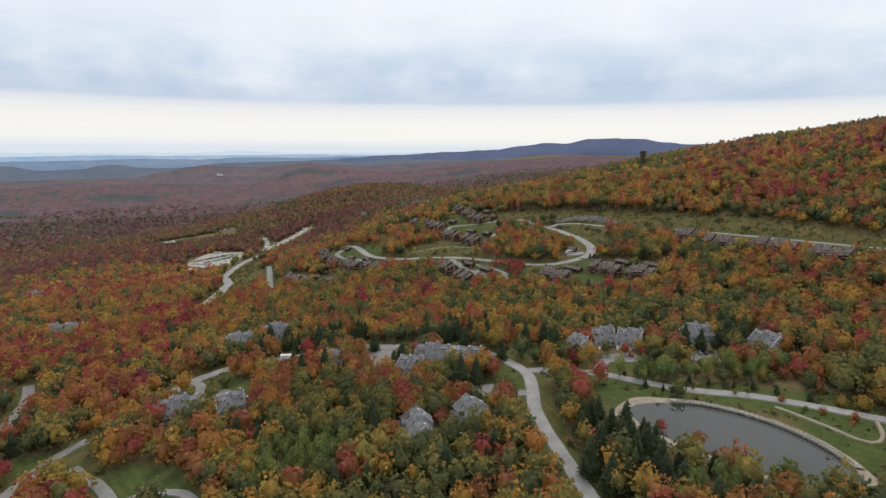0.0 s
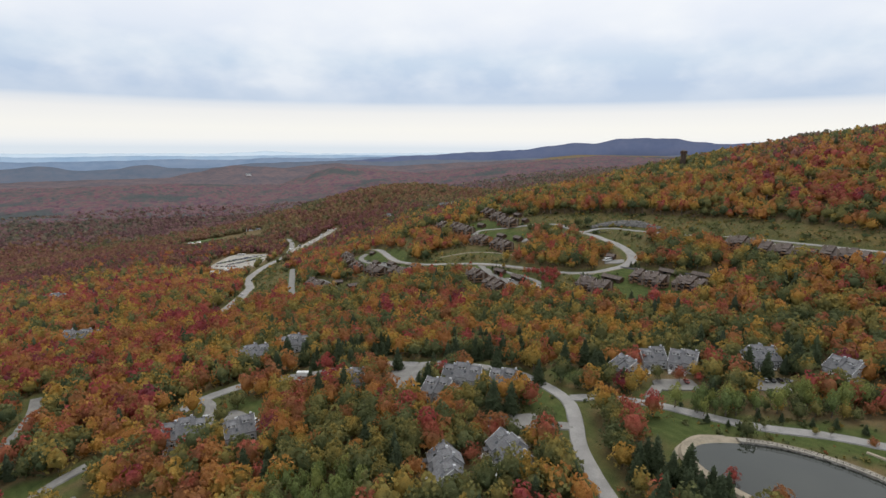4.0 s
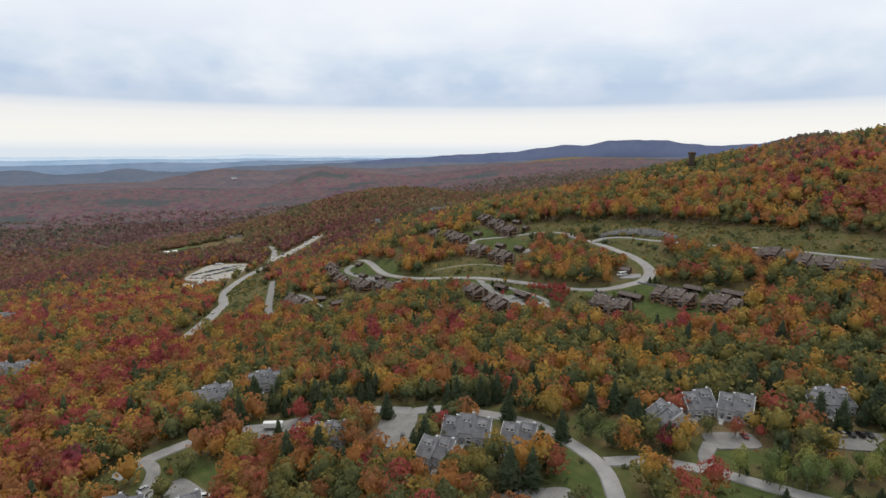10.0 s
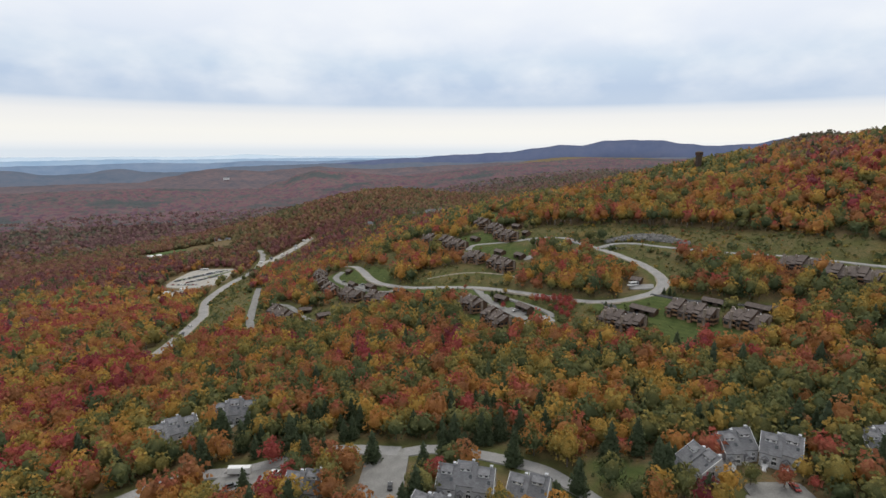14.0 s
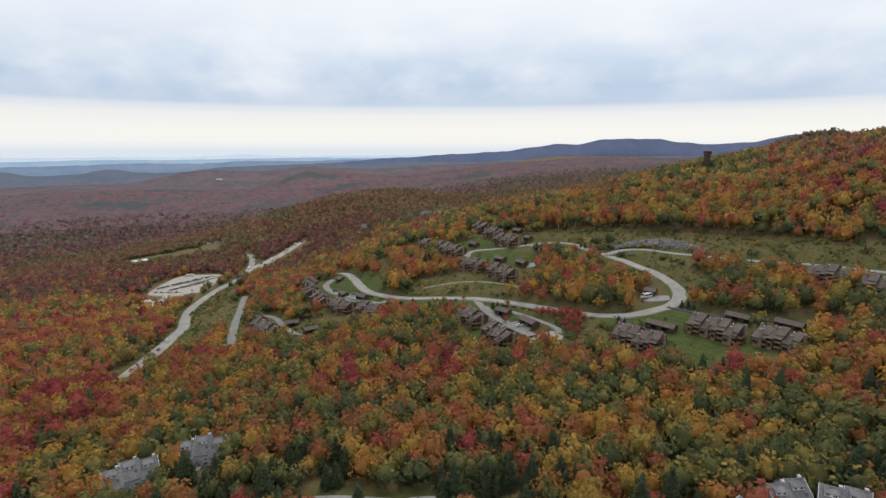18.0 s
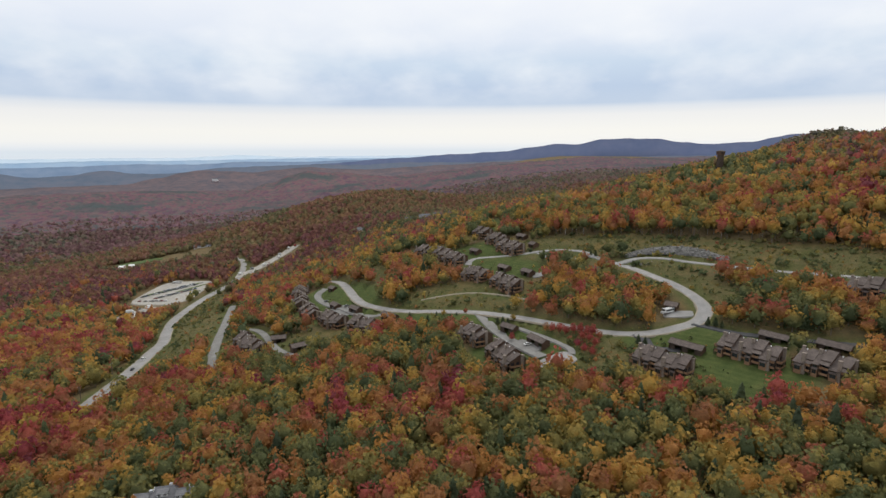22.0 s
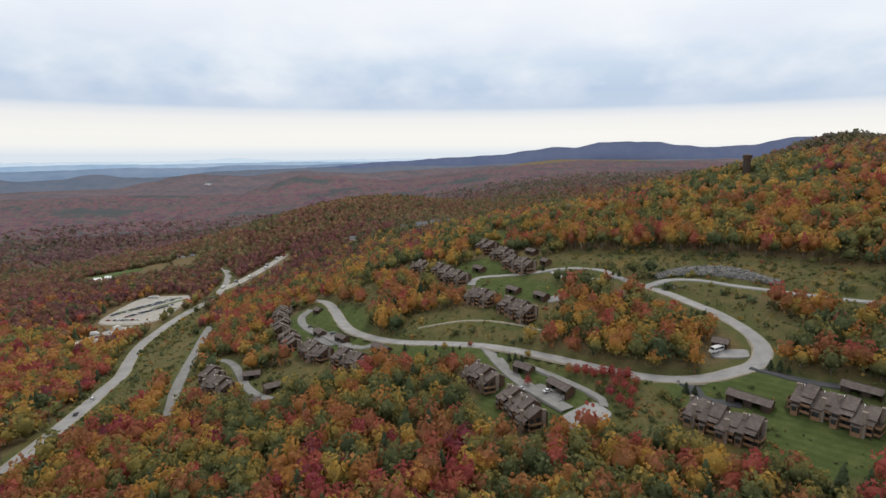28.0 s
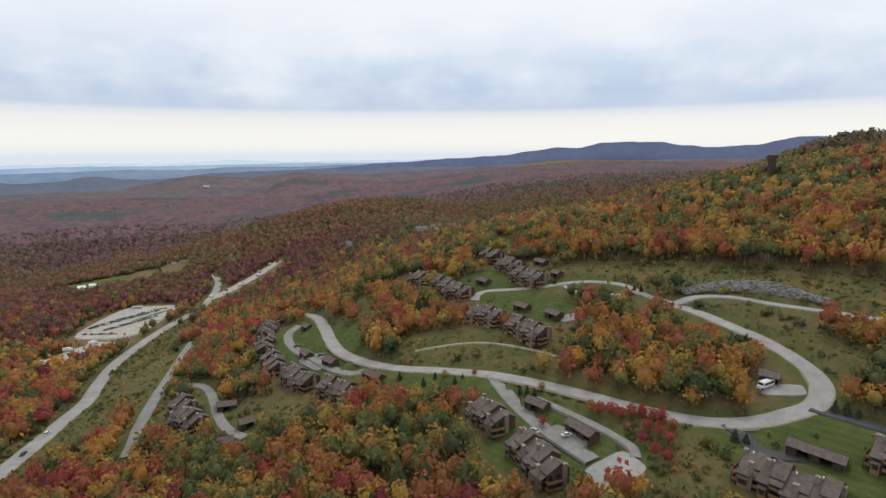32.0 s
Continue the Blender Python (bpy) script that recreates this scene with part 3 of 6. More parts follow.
def build_ground():
    xs, ys = graded(-4700, 4700, -340, 330, 5), graded(-700, 4700, 10, 640, 5)
    X, Y = np.meshgrid(xs, ys)
    Z = height(X, Y)
    # a little unevenness of its own
    Z = Z + 0.25 * np.sin(X * 0.21 + 1.3 * np.sin(Y * 0.11)) * np.cos(Y * 0.17)
    # cut and fill: the ground follows each road bed
    x, y = X.ravel(), Y.ravel()
    z = Z.ravel()
    near = (np.abs(x) < 420) & (y > 0) & (y < 1000)
    idx = np.where(near)[0]
    for k in range(0, len(idx), 4000):
        i = idx[k:k + 4000]
        d = np.hypot(x[i, None] - ROAD_PTS[None, :, 0], y[i, None] - ROAD_PTS[None, :, 1])
        j = d.argmin(1)
        dm, w = d[np.arange(len(i)), j], ROAD_PTS[j, 2]
        bed = height(ROAD_PTS[j, 0], ROAD_PTS[j, 1]) - 0.26
        f = np.clip(1 - (dm - w - 3.0) / 5.0, 0, 1)
        z[i] = z[i] * (1 - f) + bed * f
    # and lies below each paved yard
    for e in YARDS.values():
        if e[2] < 30:
            d = in_ellipse(x, y, (e[0], e[1], e[2] * 1.42 + 4, e[3] * 1.42 + 4, e[4]))
            f = np.clip((1.35 - d) / 0.35, 0, 1)
            z[:] = z * (1 - f) + np.minimum(z, height(x, y) - 0.35) * f
    nx, ny = len(xs), len(ys)
    a = np.arange(nx * ny).reshape(ny, nx)
    quads = np.stack([a[:-1, :-1], a[:-1, 1:], a[1:, 1:], a[1:, :-1]], -1).reshape(-1, 4)
    me = mesh_np("ground", np.stack([x, y, z], 1), quads, ground_mat, smooth=True)
    lawn, rough = np.zeros(len(x)), np.zeros(len(x))
    for e in CLEARINGS:
        d = in_ellipse(x, y, e)
        f = np.clip((1.35 - d) / 0.5, 0, 1)
        if e[5]:
            lawn = np.maximum(lawn, f)
        else:
            rough = np.maximum(rough, f)
    for k in range(0, len(idx), 4000):
        i = idx[k:k + 4000]
        d = (np.hypot(x[i, None] - ROAD_PTS[None, :, 0], y[i, None] - ROAD_PTS[None, :, 1]) - ROAD_PTS[None, :, 2]).min(1)
        rough[i] = np.maximum(rough[i], np.clip((9 - d) / 4, 0, 0.8))
        lawn[i] = np.maximum(lawn[i], np.clip((5 - d) / 3, 0, 0.7))
    col = np.stack([rough, lawn, np.zeros(len(x)), np.ones(len(x))], 1).astype(np.float32)
    me.attributes.new("meadow", "FLOAT_COLOR", "POINT").data.foreach_set("color", col.ravel())
    return tagged(new("ground", me), "rolling forest floor with rough meadow and lawns", "ground", kind="structure")


build_ground()


def ribbon(name, half, line, mat, label, lift=0.12, crown=0.06):
    """A paved strip with a slight crown and sunk edges that follows the ground."""
    v, f = [], []
    n = len(line)
    for i, q in enumerate(line):
        d = (line[min(i + 1, n - 1)] - line[max(i - 1, 0)]).normalized()
        s = Vector((-d.y, d.x, 0))
        z = ground_z(q.x, q.y) + lift
        wob = 0.18 * noise.noise((q.x * 0.15, q.y * 0.15, half))
        for o, dz in ((-half - 0.5 + wob, -0.9), (-half + wob, 0), (-half * 0.5, crown), (half * 0.5, crown), (half - wob, 0), (half + 0.5 - wob, -0.9)):
            v.append((q.x + s.x * o, q.y + s.y * o, z + dz))
        if i:
            for k in range(5):
                a = (i - 1) * 6 + k
                f.append((a, a + 1, a + 7, a + 6)[::-1])
    ob = new(name, poly(name, (v, f), mat))
    return tagged(ob, label, "road", kind="structure")


ROAD_LOOK = {"near_road": (asphalt_mat, "pale weathered asphalt road curving between the trees"), "loop_road": (asphalt_mat, "pale asphalt road sweeping round the condominium knoll"),
             "highway": (asphalt_mat, "wide pale asphalt road down the valley side"), "bank_path": (shore_mat, "narrow bare path along the meadow bank"), "pond_path": (shore_mat, "pale gravel footpath over the lawn by the pond"), "shore_path": (shore_mat, "worn gravel footpath to the pond shore"), "gravel_road": (drive_mat, "grey access road climbing out of the woods"), "dark_drive": (fresh_mat, "fresh black asphalt driveway to the carport"), "east_drive": (fresh_mat, "dark newly paved lane along the lawn")}
for i, (k, (w, line)) in enumerate(LINES.items()):
    mat, lab = ROAD_LOOK.get(k, (drive_mat if "drive" in k or "lane" in k else asphalt_mat, "narrow grey asphalt lane between grass verges"))
    ribbon(k, w, line, mat, lab, 0.15 + 0.005 * i)


ribbon("loop_shoulder", 4.25, LINES["loop_road"][1], shore_mat, "tan gravel shoulder along the loop road", 0.05, 0.0)
ribbon("highway_shoulder", 4.7, LINES["highway"][1], shore_mat, "tan gravel shoulder along the valley road", 0.05, 0.0)


def yard(name, e):
    cx, cy, rx, ry, a, look_ = e
    mat = {"gravel": gravel_mat, "drive": drive_mat, "fresh": fresh_mat, "pale": asphalt_mat, "turf": turf_mat}[look_]
    n, c, s = 40, math.cos(radians(a)), math.sin(radians(a))
    v, f = [], []
    rings = [0.0, 0.35, 0.7, 1.0, 1.04]
    for r in rings:
        for k in range(n):
            t = 2 * math.pi * k / n
            # a rounded rectangle
            u, w = math.cos(t), math.sin(t)
            m = (abs(u) ** 5 + abs(w) ** 5) ** (-1 / 5) * r * (1 + 0.03 * noise.noise((u * 2, w * 2, cx)))
            x, y = cx + (u * m * rx) * c - (w * m * ry) * s, cy + (u * m * rx) * s + (w * m * ry) * c
            z = ground_z(x, y) + (1.0 if rx > 30 or ry > 30 else 0.14)
            v.append((x, y, z - (2.0 if r > 1 else 0)))
    for i in range(len(rings) - 1):
        for k in range(n):
            k2 = (k + 1) % n
            f.append((i * n + k, i * n + k2, (i + 1) * n + k2, (i + 1) * n + k)[::-1])
    return tagged(new(name, poly(name, (v, f), mat)), {"gravel": "pale gravel parking ground cut into the woods", "drive": "grey asphalt parking court among trees", "fresh": "fresh dark asphalt apron", "pale": "pale concrete turning court", "turf": "mown green playing field in the woods"}[look_], "pavement" if look_ != "turf" else "lawn", kind="structure")


for k, e in YARDS.items():
    yard(k, e)

# ---- distant ranges, far beyond the valley ----
def far_range(name, radius, a0, a1, base_z, crest, mat, label, thick=260):
    """A wooded range along an arc: crest(bearing in degrees) gives its height."""
    v, f = [], []
    n = int((a1 - a0) / 0.35)
    for i in range(n + 1):
        a = a0 + (a1 - a0) * i / n
        top = crest(a) + 5 * noise.noise((a * 0.9, radius, 0)) + 1.5 * noise.noise((a * 4.1, radius, 3))
        for r, z in ((radius - thick, base_z), (radius - thick * 0.45, base_z + (top - base_z) * (0.55 + 0.08 * noise.noise((a * 1.7, 1, radius)))), (radius, top), (radius + 60, base_z - 60)):
            v.append((r * math.sin(radians(a)), r * math.cos(radians(a)), z))
        if i:
            for k in range(3):
                q = (i - 1) * 4 + k
                f.append((q, q + 4, q + 5, q + 1))
    me = poly(name, (v, f), mat)
    me.polygons.foreach_set("use_smooth", np.ones(len(f), bool))
    return tagged(new(name, me), label, "mountain range", kind="structure")


def crest(*pts):
    """A skyline through (bearing, height) marks, rounded between them."""
    def at(a):
        if a <= pts[0][0]:
            return pts[0][1]
        for (a0, z0), (a1, z1) in zip(pts, pts[1:]):
            if a <= a1:
                t = (a - a0) / (a1 - a0)
                t = t * t * (3 - 2 * t)
                return z0 + (z1 - z0) * t
        return pts[-1][1]
    return at


# aerial haze in the base colours: paler and bluer the farther the range
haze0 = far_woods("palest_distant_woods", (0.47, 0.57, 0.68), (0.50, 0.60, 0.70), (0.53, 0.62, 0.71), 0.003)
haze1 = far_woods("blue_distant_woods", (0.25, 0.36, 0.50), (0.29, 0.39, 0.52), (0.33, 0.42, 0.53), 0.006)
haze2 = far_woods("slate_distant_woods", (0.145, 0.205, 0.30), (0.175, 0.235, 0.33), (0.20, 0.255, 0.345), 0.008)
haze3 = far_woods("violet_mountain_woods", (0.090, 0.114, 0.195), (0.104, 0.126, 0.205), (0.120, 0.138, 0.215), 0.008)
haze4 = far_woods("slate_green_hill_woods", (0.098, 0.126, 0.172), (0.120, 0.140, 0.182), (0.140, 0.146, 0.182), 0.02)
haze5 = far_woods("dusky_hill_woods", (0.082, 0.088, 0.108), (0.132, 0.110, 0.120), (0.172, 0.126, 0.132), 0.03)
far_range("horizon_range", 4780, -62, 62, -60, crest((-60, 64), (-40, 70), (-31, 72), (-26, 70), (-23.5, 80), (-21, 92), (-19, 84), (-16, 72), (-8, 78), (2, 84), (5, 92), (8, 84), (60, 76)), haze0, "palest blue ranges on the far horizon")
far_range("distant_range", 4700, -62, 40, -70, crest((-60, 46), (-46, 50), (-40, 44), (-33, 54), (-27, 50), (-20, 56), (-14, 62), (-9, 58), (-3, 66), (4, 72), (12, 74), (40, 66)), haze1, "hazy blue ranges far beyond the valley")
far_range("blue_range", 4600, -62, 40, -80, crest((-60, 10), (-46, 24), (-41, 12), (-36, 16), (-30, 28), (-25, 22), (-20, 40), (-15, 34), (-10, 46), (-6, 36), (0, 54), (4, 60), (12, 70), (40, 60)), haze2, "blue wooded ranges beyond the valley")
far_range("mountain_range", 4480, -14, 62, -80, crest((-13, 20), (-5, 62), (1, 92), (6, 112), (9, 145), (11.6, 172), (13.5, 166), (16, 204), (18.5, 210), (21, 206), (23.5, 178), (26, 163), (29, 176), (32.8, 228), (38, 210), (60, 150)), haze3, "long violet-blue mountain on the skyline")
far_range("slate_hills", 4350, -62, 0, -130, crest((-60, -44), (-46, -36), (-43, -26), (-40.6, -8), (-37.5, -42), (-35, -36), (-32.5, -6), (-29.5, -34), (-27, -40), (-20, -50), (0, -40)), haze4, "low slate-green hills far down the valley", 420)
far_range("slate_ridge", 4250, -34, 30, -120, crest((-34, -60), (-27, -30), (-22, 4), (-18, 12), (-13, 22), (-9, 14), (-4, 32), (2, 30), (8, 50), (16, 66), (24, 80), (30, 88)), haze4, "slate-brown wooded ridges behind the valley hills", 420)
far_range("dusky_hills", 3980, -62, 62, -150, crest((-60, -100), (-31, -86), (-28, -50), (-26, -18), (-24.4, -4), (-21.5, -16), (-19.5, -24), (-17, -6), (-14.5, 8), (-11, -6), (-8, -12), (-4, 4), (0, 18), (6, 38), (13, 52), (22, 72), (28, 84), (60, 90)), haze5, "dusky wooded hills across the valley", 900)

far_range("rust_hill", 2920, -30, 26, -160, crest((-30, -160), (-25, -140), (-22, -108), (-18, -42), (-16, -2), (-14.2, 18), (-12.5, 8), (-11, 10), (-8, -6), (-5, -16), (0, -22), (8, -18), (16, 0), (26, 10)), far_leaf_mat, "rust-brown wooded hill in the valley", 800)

# ---- sites: where the houses stand (x, y, clear radius) ----
CONIFER_STANDS = [(86, 62, 18, 0.75), (100, 30, 24, 0.5), (-60, 185, 26, 0.5), (10, 175, 30, 0.35), (76, 155, 14, 0.6), (170, 150, 18, 0.5), (38, 136, 7, 0.6), (-100, 185, 20, 0.5), (-20, 140, 12, 0.4), (150, 165, 14, 0.6)]
# single trees that stand out: x, y, height, crown radius, tint
SPECIMENS = [(-71, 172, 10.5, 4.5, 0.80), (-60, 170, 9.5, 4.2, 0.36), (37, 119, 11.5, 4.8, 0.74), (10, 77, 8, 3.8, 0.72), (-108, 136, 9, 4.2, 0.16), (-38, 165, 9, 3.8, 0.36), (28, 118, 10, 4.0, 0.56),
              (62, 346, 5.6, 2.3, 0.84), (66, 344, 6.2, 2.6, 0.86), (69, 341, 5.5, 2.3, 0.82), (73, 340, 6.6, 2.7, 0.84), (77, 339, 6, 2.5, 0.80), (80, 336, 5.6, 2.3, 0.86), (83, 335, 6.0, 2.6, 0.84), (72, 325, 5.2, 2.2, 0.9), (74, 318, 5, 2.1, 0.88), (76, 331, 5.6, 2.3, 0.8), (79, 327, 6.2, 2.5, 0.86), (81, 322, 5.4, 2.2, 0.84), (85, 329, 5, 2.1, 0.78), (77, 313, 5.2, 2.2, 0.86), (59, 349, 5.0, 2.2, 0.66), (38, 345, 4.6, 1.9, 0.86), (-3, 397, 4.5, 1.9, 0.33), (42, 370, 4.5, 1.8, 0.32), (12, 394, 3.6, 1.5, 0.7), (103, 144, 8, 3.2, 0.2), (113, 142, 7.5, 3.0, 0.72), (121, 139, 6, 2.0, 0.86), (126, 138, 7.5, 2.6, 0.3), (163.5, 84.5, 3.2, 1.8, 0.68), (173.5, 72.5, 2.8, 1.6, 0.62), (182.5, 66, 3.4, 1.9, 0.66), (192, 74, 6.5, 3.4, 0.36), (185, 77.5, 5, 2.4, 0.33), (147, 92.5, 3.2, 1.3, 0.3), (152, 91, 4.2, 1.4, 0.2), (130, 98, 3.0, 1.1, 0.16), (-109, 120.5, 9, 3.8, 0.14), (100, 62, 6, 2.4, 0.8), (108, 48, 9, 3.0, 0.66), (146, 20, 7, 3, 0.86), (166, 26, 6, 2.6, 0.84), (-112, 186, 9, 3.8, 0.58), (-116, 180, 9, 3.8, 0.2)]
# groves of young birch: x, y, half sizes, number
BIRCH_GROVES = [(-46, 54, 20, 18, 44), (110, 23, 20, 8, 20), (150, 112, 34, 8, 22), (-72, 22, 16, 10, 16), (112, 112, 14, 6, 8)]
YOUNG_SPRUCES = [(-35, 399, 4.5), (-27, 404, 5.5), (-14, 394, 5), (-8, 398, 4), (2, 389, 5), (6, 392, 3.5), (32, 371, 4.5), (35, 369, 5), (38, 367, 4.5), (103, 318, 5.5), (106, 316, 4.5), (143, 324, 5), (146, 322, 5.5), (148, 319, 4),
                 (109.5, 103, 4.5), (116.5, 99.5, 3.2), (120, 97.5, 3.6), (124, 96, 3.2), (132, 106, 4.5), (104, 117, 4), (150, 99, 4), (158, 97, 5), (166, 92, 4.5), (140, 103, 4), (176, 84, 5), (112, 450, 4), (115, 447, 4.5), (108, 452, 3.5), (70, 480, 4.5)]
TALL_SPRUCES = [(-56, 133), (-102, 196), (-57, 170), (-52, 133), (-11, 139), (-2, 170), (2, 172), (24, 160), (20, 111), (28, 112), (44, 142), (72, 145), (76, 148), (83, 133), (98, 173), (13, 177), (-64, 131), (-100, 173), (-15, 133), (147, 145), (155, 143), (172, 148),
                (64, 37), (73, 35), (70, 44), (80, 50), (82, 38), (87, 44), (74, 27), (12, 36), (69, 28), (71, 51), (88, 33), (92, 24), (-74, 150), (33, 126), (-48, 165), (-66, 180), (-88, 184), (6, 164), (60, 160), (104, 176), (134, 170), (176, 164), (-30, 168)]

# ---- houses ----
def window(parent, x, y, z, w, h, side=-1, frame_mat=None, axis="y"):
    """A framed window standing proud of a wall that faces -y (or along x), with its pane set back in it."""
    t = 0.09
    fr = join(box(-w / 2 - t, 0, -t, -w / 2, 0.1, h + t), box(w / 2, 0, -t, w / 2 + t, 0.1, h + t), box(-w / 2, 0, h, w / 2, 0.1, h + t), box(-w / 2, 0, -t, w / 2, 0.14, 0), box(-0.03, 0.01, 0, 0.03, 0.08, h))
    gl = box(-w / 2, 0.0, 0, w / 2, 0.03, h)
    m = pose(x, y, z, 0, 0, 180 if (axis == "y" and side < 0) else 0 if axis == "y" else (-90 if side > 0 else 90))
    ob = part("window", turned(fr, m), frame_mat, parent)
    part("pane", turned(gl, m), pane_mat, ob)
    return ob


def gable_unit(parent, x0, x1, yf, yr, yb, zf, zr, zb, wall_mat, roof_mat, over=0.5, low=-4.0, t=0.28):
    """One bay: a pentagonal body with two roof planes over it."""
    pr = [(yf, low), (yb, low), (yb, zb), (yr, zr), (yf, zf)]
    n = len(pr)
    v = [(x0, y, z) for y, z in pr] + [(x1, y, z) for y, z in pr]
    f = [tuple(range(n))[::-1], tuple(range(n, 2 * n))] + [(i, (i + 1) % n, (i + 1) % n + n, i + n) for i in range(n)]
    part("wall", (v, f), wall_mat, parent)
    sf, sb = (zr - zf) / (yr - yf), (zr - zb) / (yb - yr)
    part("roof", slab(x0 - over, x1 + over, yf - over, yr, zf - sf * over + t, zr + t, t), roof_mat, parent)
    b = slab(x0 - over, x1 + over, yb + over, yr, zb - sb * over + t, zr + t, t)
    part("roof", (b[0], [q[::-1] for q in b[1]]), roof_mat, parent)


def balcony(parent, x0, x1, y, z, depth, mat, rail):
    ob = part("balcony", box(x0, y - depth, z - 0.25, x1, y, z), mat, parent)
    for q in (x0, x1 - 0.2):
        part("post", box(q, y - depth + 0.02, z - 3.0, q + 0.2, y - depth + 0.22, z - 0.25), mat, ob)
    # boarded parapet with a sloped cap
    d = y - depth
    part("railing", ([(x0, d, z), (x1, d, z), (x1, d + 0.1, z), (x0, d + 0.1, z), (x0, d - 0.04, z + 1.0), (x1, d - 0.04, z + 1.0), (x1, d + 0.14, z + 1.06), (x0, d + 0.14, z + 1.06)], [(3, 2, 1, 0), (4, 5, 6, 7), (0, 1, 5, 4), (1, 2, 6, 5), (2, 3, 7, 6), (3, 0, 4, 7)]), rail, ob)


def end_balcony(parent, xe, sx, z, up):
    """A deck round the gable end, with posts and a boarded rail."""
    a, b = sorted((xe, xe + sx * 1.9))
    ob = part("balcony", box(a, -4.6, z - 0.22, b, 1.6, z), dark_trim, parent)
    part("railing", join(box(b - 0.1 if sx > 0 else a, -4.6, z, b if sx > 0 else a + 0.1, 1.6, z + 1.0), box(a, -4.6, z, b, -4.5, z + 1.0)), tan_wall, ob)
    for y in (-4.6, -1.6, 1.4):
        q = xe + sx * 1.75
        part("post", box(q - 0.1, y, z - up, q + 0.1, y + 0.2, z - 0.22), dark_trim, ob)


def condo(m, units, label, seed=0):
    """A row of brown condominium bays under one back ridge: long valley-side roof panels, lifted and lengthened by turns, stone chimneys and balconies."""
    ob = thing("condominium", m, label, "house", "brown condominiums on the knoll")
    w, s = 6.6, 0.54
    x = -units * w / 2
    for i in range(units):
        st, up = (0.0, 1.3, 2.1, 0.8)[(i + seed) % 4], (0.0, 0.8, 0.2, 1.1)[(i * 3 + seed) % 4]
        x0, x1 = x + i * w, x + (i + 1) * w
        xm = x0 + (3.7 if (i + seed) % 2 == 0 else 2.9)
        yr, yb, zr = 1.6 + st, 5.4 + st, 8.0 + up
        # broad panel that runs far down, and a lifted, shorter one beside it over the balconies
        wide, short = (x0, xm, -6.6 + st, zr), (xm, x1, -4.2 + st, zr + 0.75)
        for k, (a, b, yf, zt) in enumerate((wide, short)):
            zf, zb = zt - s * (yr - yf), zt - 0.62 * (yb - yr)
            gable_unit(ob, a, b, yf, yr, yb, zf, zt, zb, brown_wall, brown_roof, 0.42 if k == 0 else 0.34)
            part("fascia", box(a - 0.3, yf - 0.5, zf - 0.36, b + 0.3, yf - 0.43, zf - 0.02), dark_trim, ob)
            if k == 0:
                # stained board panel with bands of glass on two floors
                part("bay_wall", box(a + 0.35, yf - 0.55, -1.5, b - 0.35, yf, 2.5), tan_wall, ob, "tan stained board bay")
                part("bay_roof", slab(a + 0.15, b - 0.15, yf - 1.05, yf, 2.55, 3.05, 0.16), brown_roof, ob)
                window(ob, (a + b) / 2, yf - 0.55, 0.5, b - a - 1.4, 1.6, -1, dark_trim)
                window(ob, (a + b) / 2, yf, 3.15, b - a - 1.2, max(0.6, min(1.5, zf - 3.7)), -1, dark_trim)
            else:
                for z in (0.3, 3.0):
                    balcony(ob, a + 0.15, b - 0.15, yf, z, 2.1, dark_trim, tan_wall)
                    window(ob, (a + b) / 2, yf, z + 0.1, b - a - 0.9, 1.9, -1, dark_trim)
                # lower roof over the deck
                part("porch_roof", slab(a - 0.15, b + 0.15, yf - 2.5, yf - 0.35, zf - 1.35, zf - 0.35, 0.2), brown_roof, ob)
        # a small gabled entry at the back
        yo = yb + 1.3
        part("entry", prism([(x0 + 1.2, -1.5), (x0 + 3.8, -1.5), (x0 + 3.8, 2.9), (x0 + 2.5, 4.2), (x0 + 1.2, 2.9)], yb - 0.2, yo), brown_wall, ob)
        for q0 in (x0 + 0.8, x0 + 4.2):
            q = [(q0, yo + 0.4, 2.7), (x0 + 2.5, yo + 0.4, 4.4), (x0 + 2.5, yb - 0.6, 4.4), (q0, yb - 0.6, 2.7)]
            q += [(a, b, c - 0.2) for a, b, c in q]
            part("entry_roof", (q, [(0, 1, 2, 3), (7, 6, 5, 4), (0, 4, 5, 1), (1, 5, 6, 2), (2, 6, 7, 3), (3, 7, 4, 0)]), brown_roof, ob)
        window(ob, x1 - 1.2, yb, 2.4, 1.2, 1.2, 1, dark_trim)
        if (i + seed) % 2 == 0:
            cx, cy, zt = xm, -6.0 + st, zr + 0.3
            part("chimney", join(box(cx - 0.85, cy - 0.8, -3, cx + 0.85, cy + 0.9, 3.6, 0.06), box(cx - 0.66, cy - 0.6, 3.6, cx + 0.66, cy + 0.7, zt), box(cx - 0.8, cy - 0.74, zt, cx + 0.8, cy + 0.84, zt + 0.28)), chimney_mat, ob, "tan stone chimney")
        else:
            cx, cy, zt = x0 + 0.9, yr - 2.4, zr + 0.9
            part("chimney", join(box(cx - 0.55, cy - 0.5, zr - 2.2, cx + 0.55, cy + 0.5, zt), box(cx - 0.68, cy - 0.62, zt, cx + 0.68, cy + 0.62, zt + 0.22)), chimney_mat, ob, "tan boxed chimney")
        for q in (x0 + 1.7,):
            zt = zr
            part("roof_vent", join(box(q, yr - 0.75, zt - 0.3, q + 0.3, yr - 0.45, zt + 0.5), box(q - 0.06, yr - 0.81, zt + 0.5, q + 0.36, yr - 0.39, zt + 0.58)), trim_mat, ob, "small white roof vent")
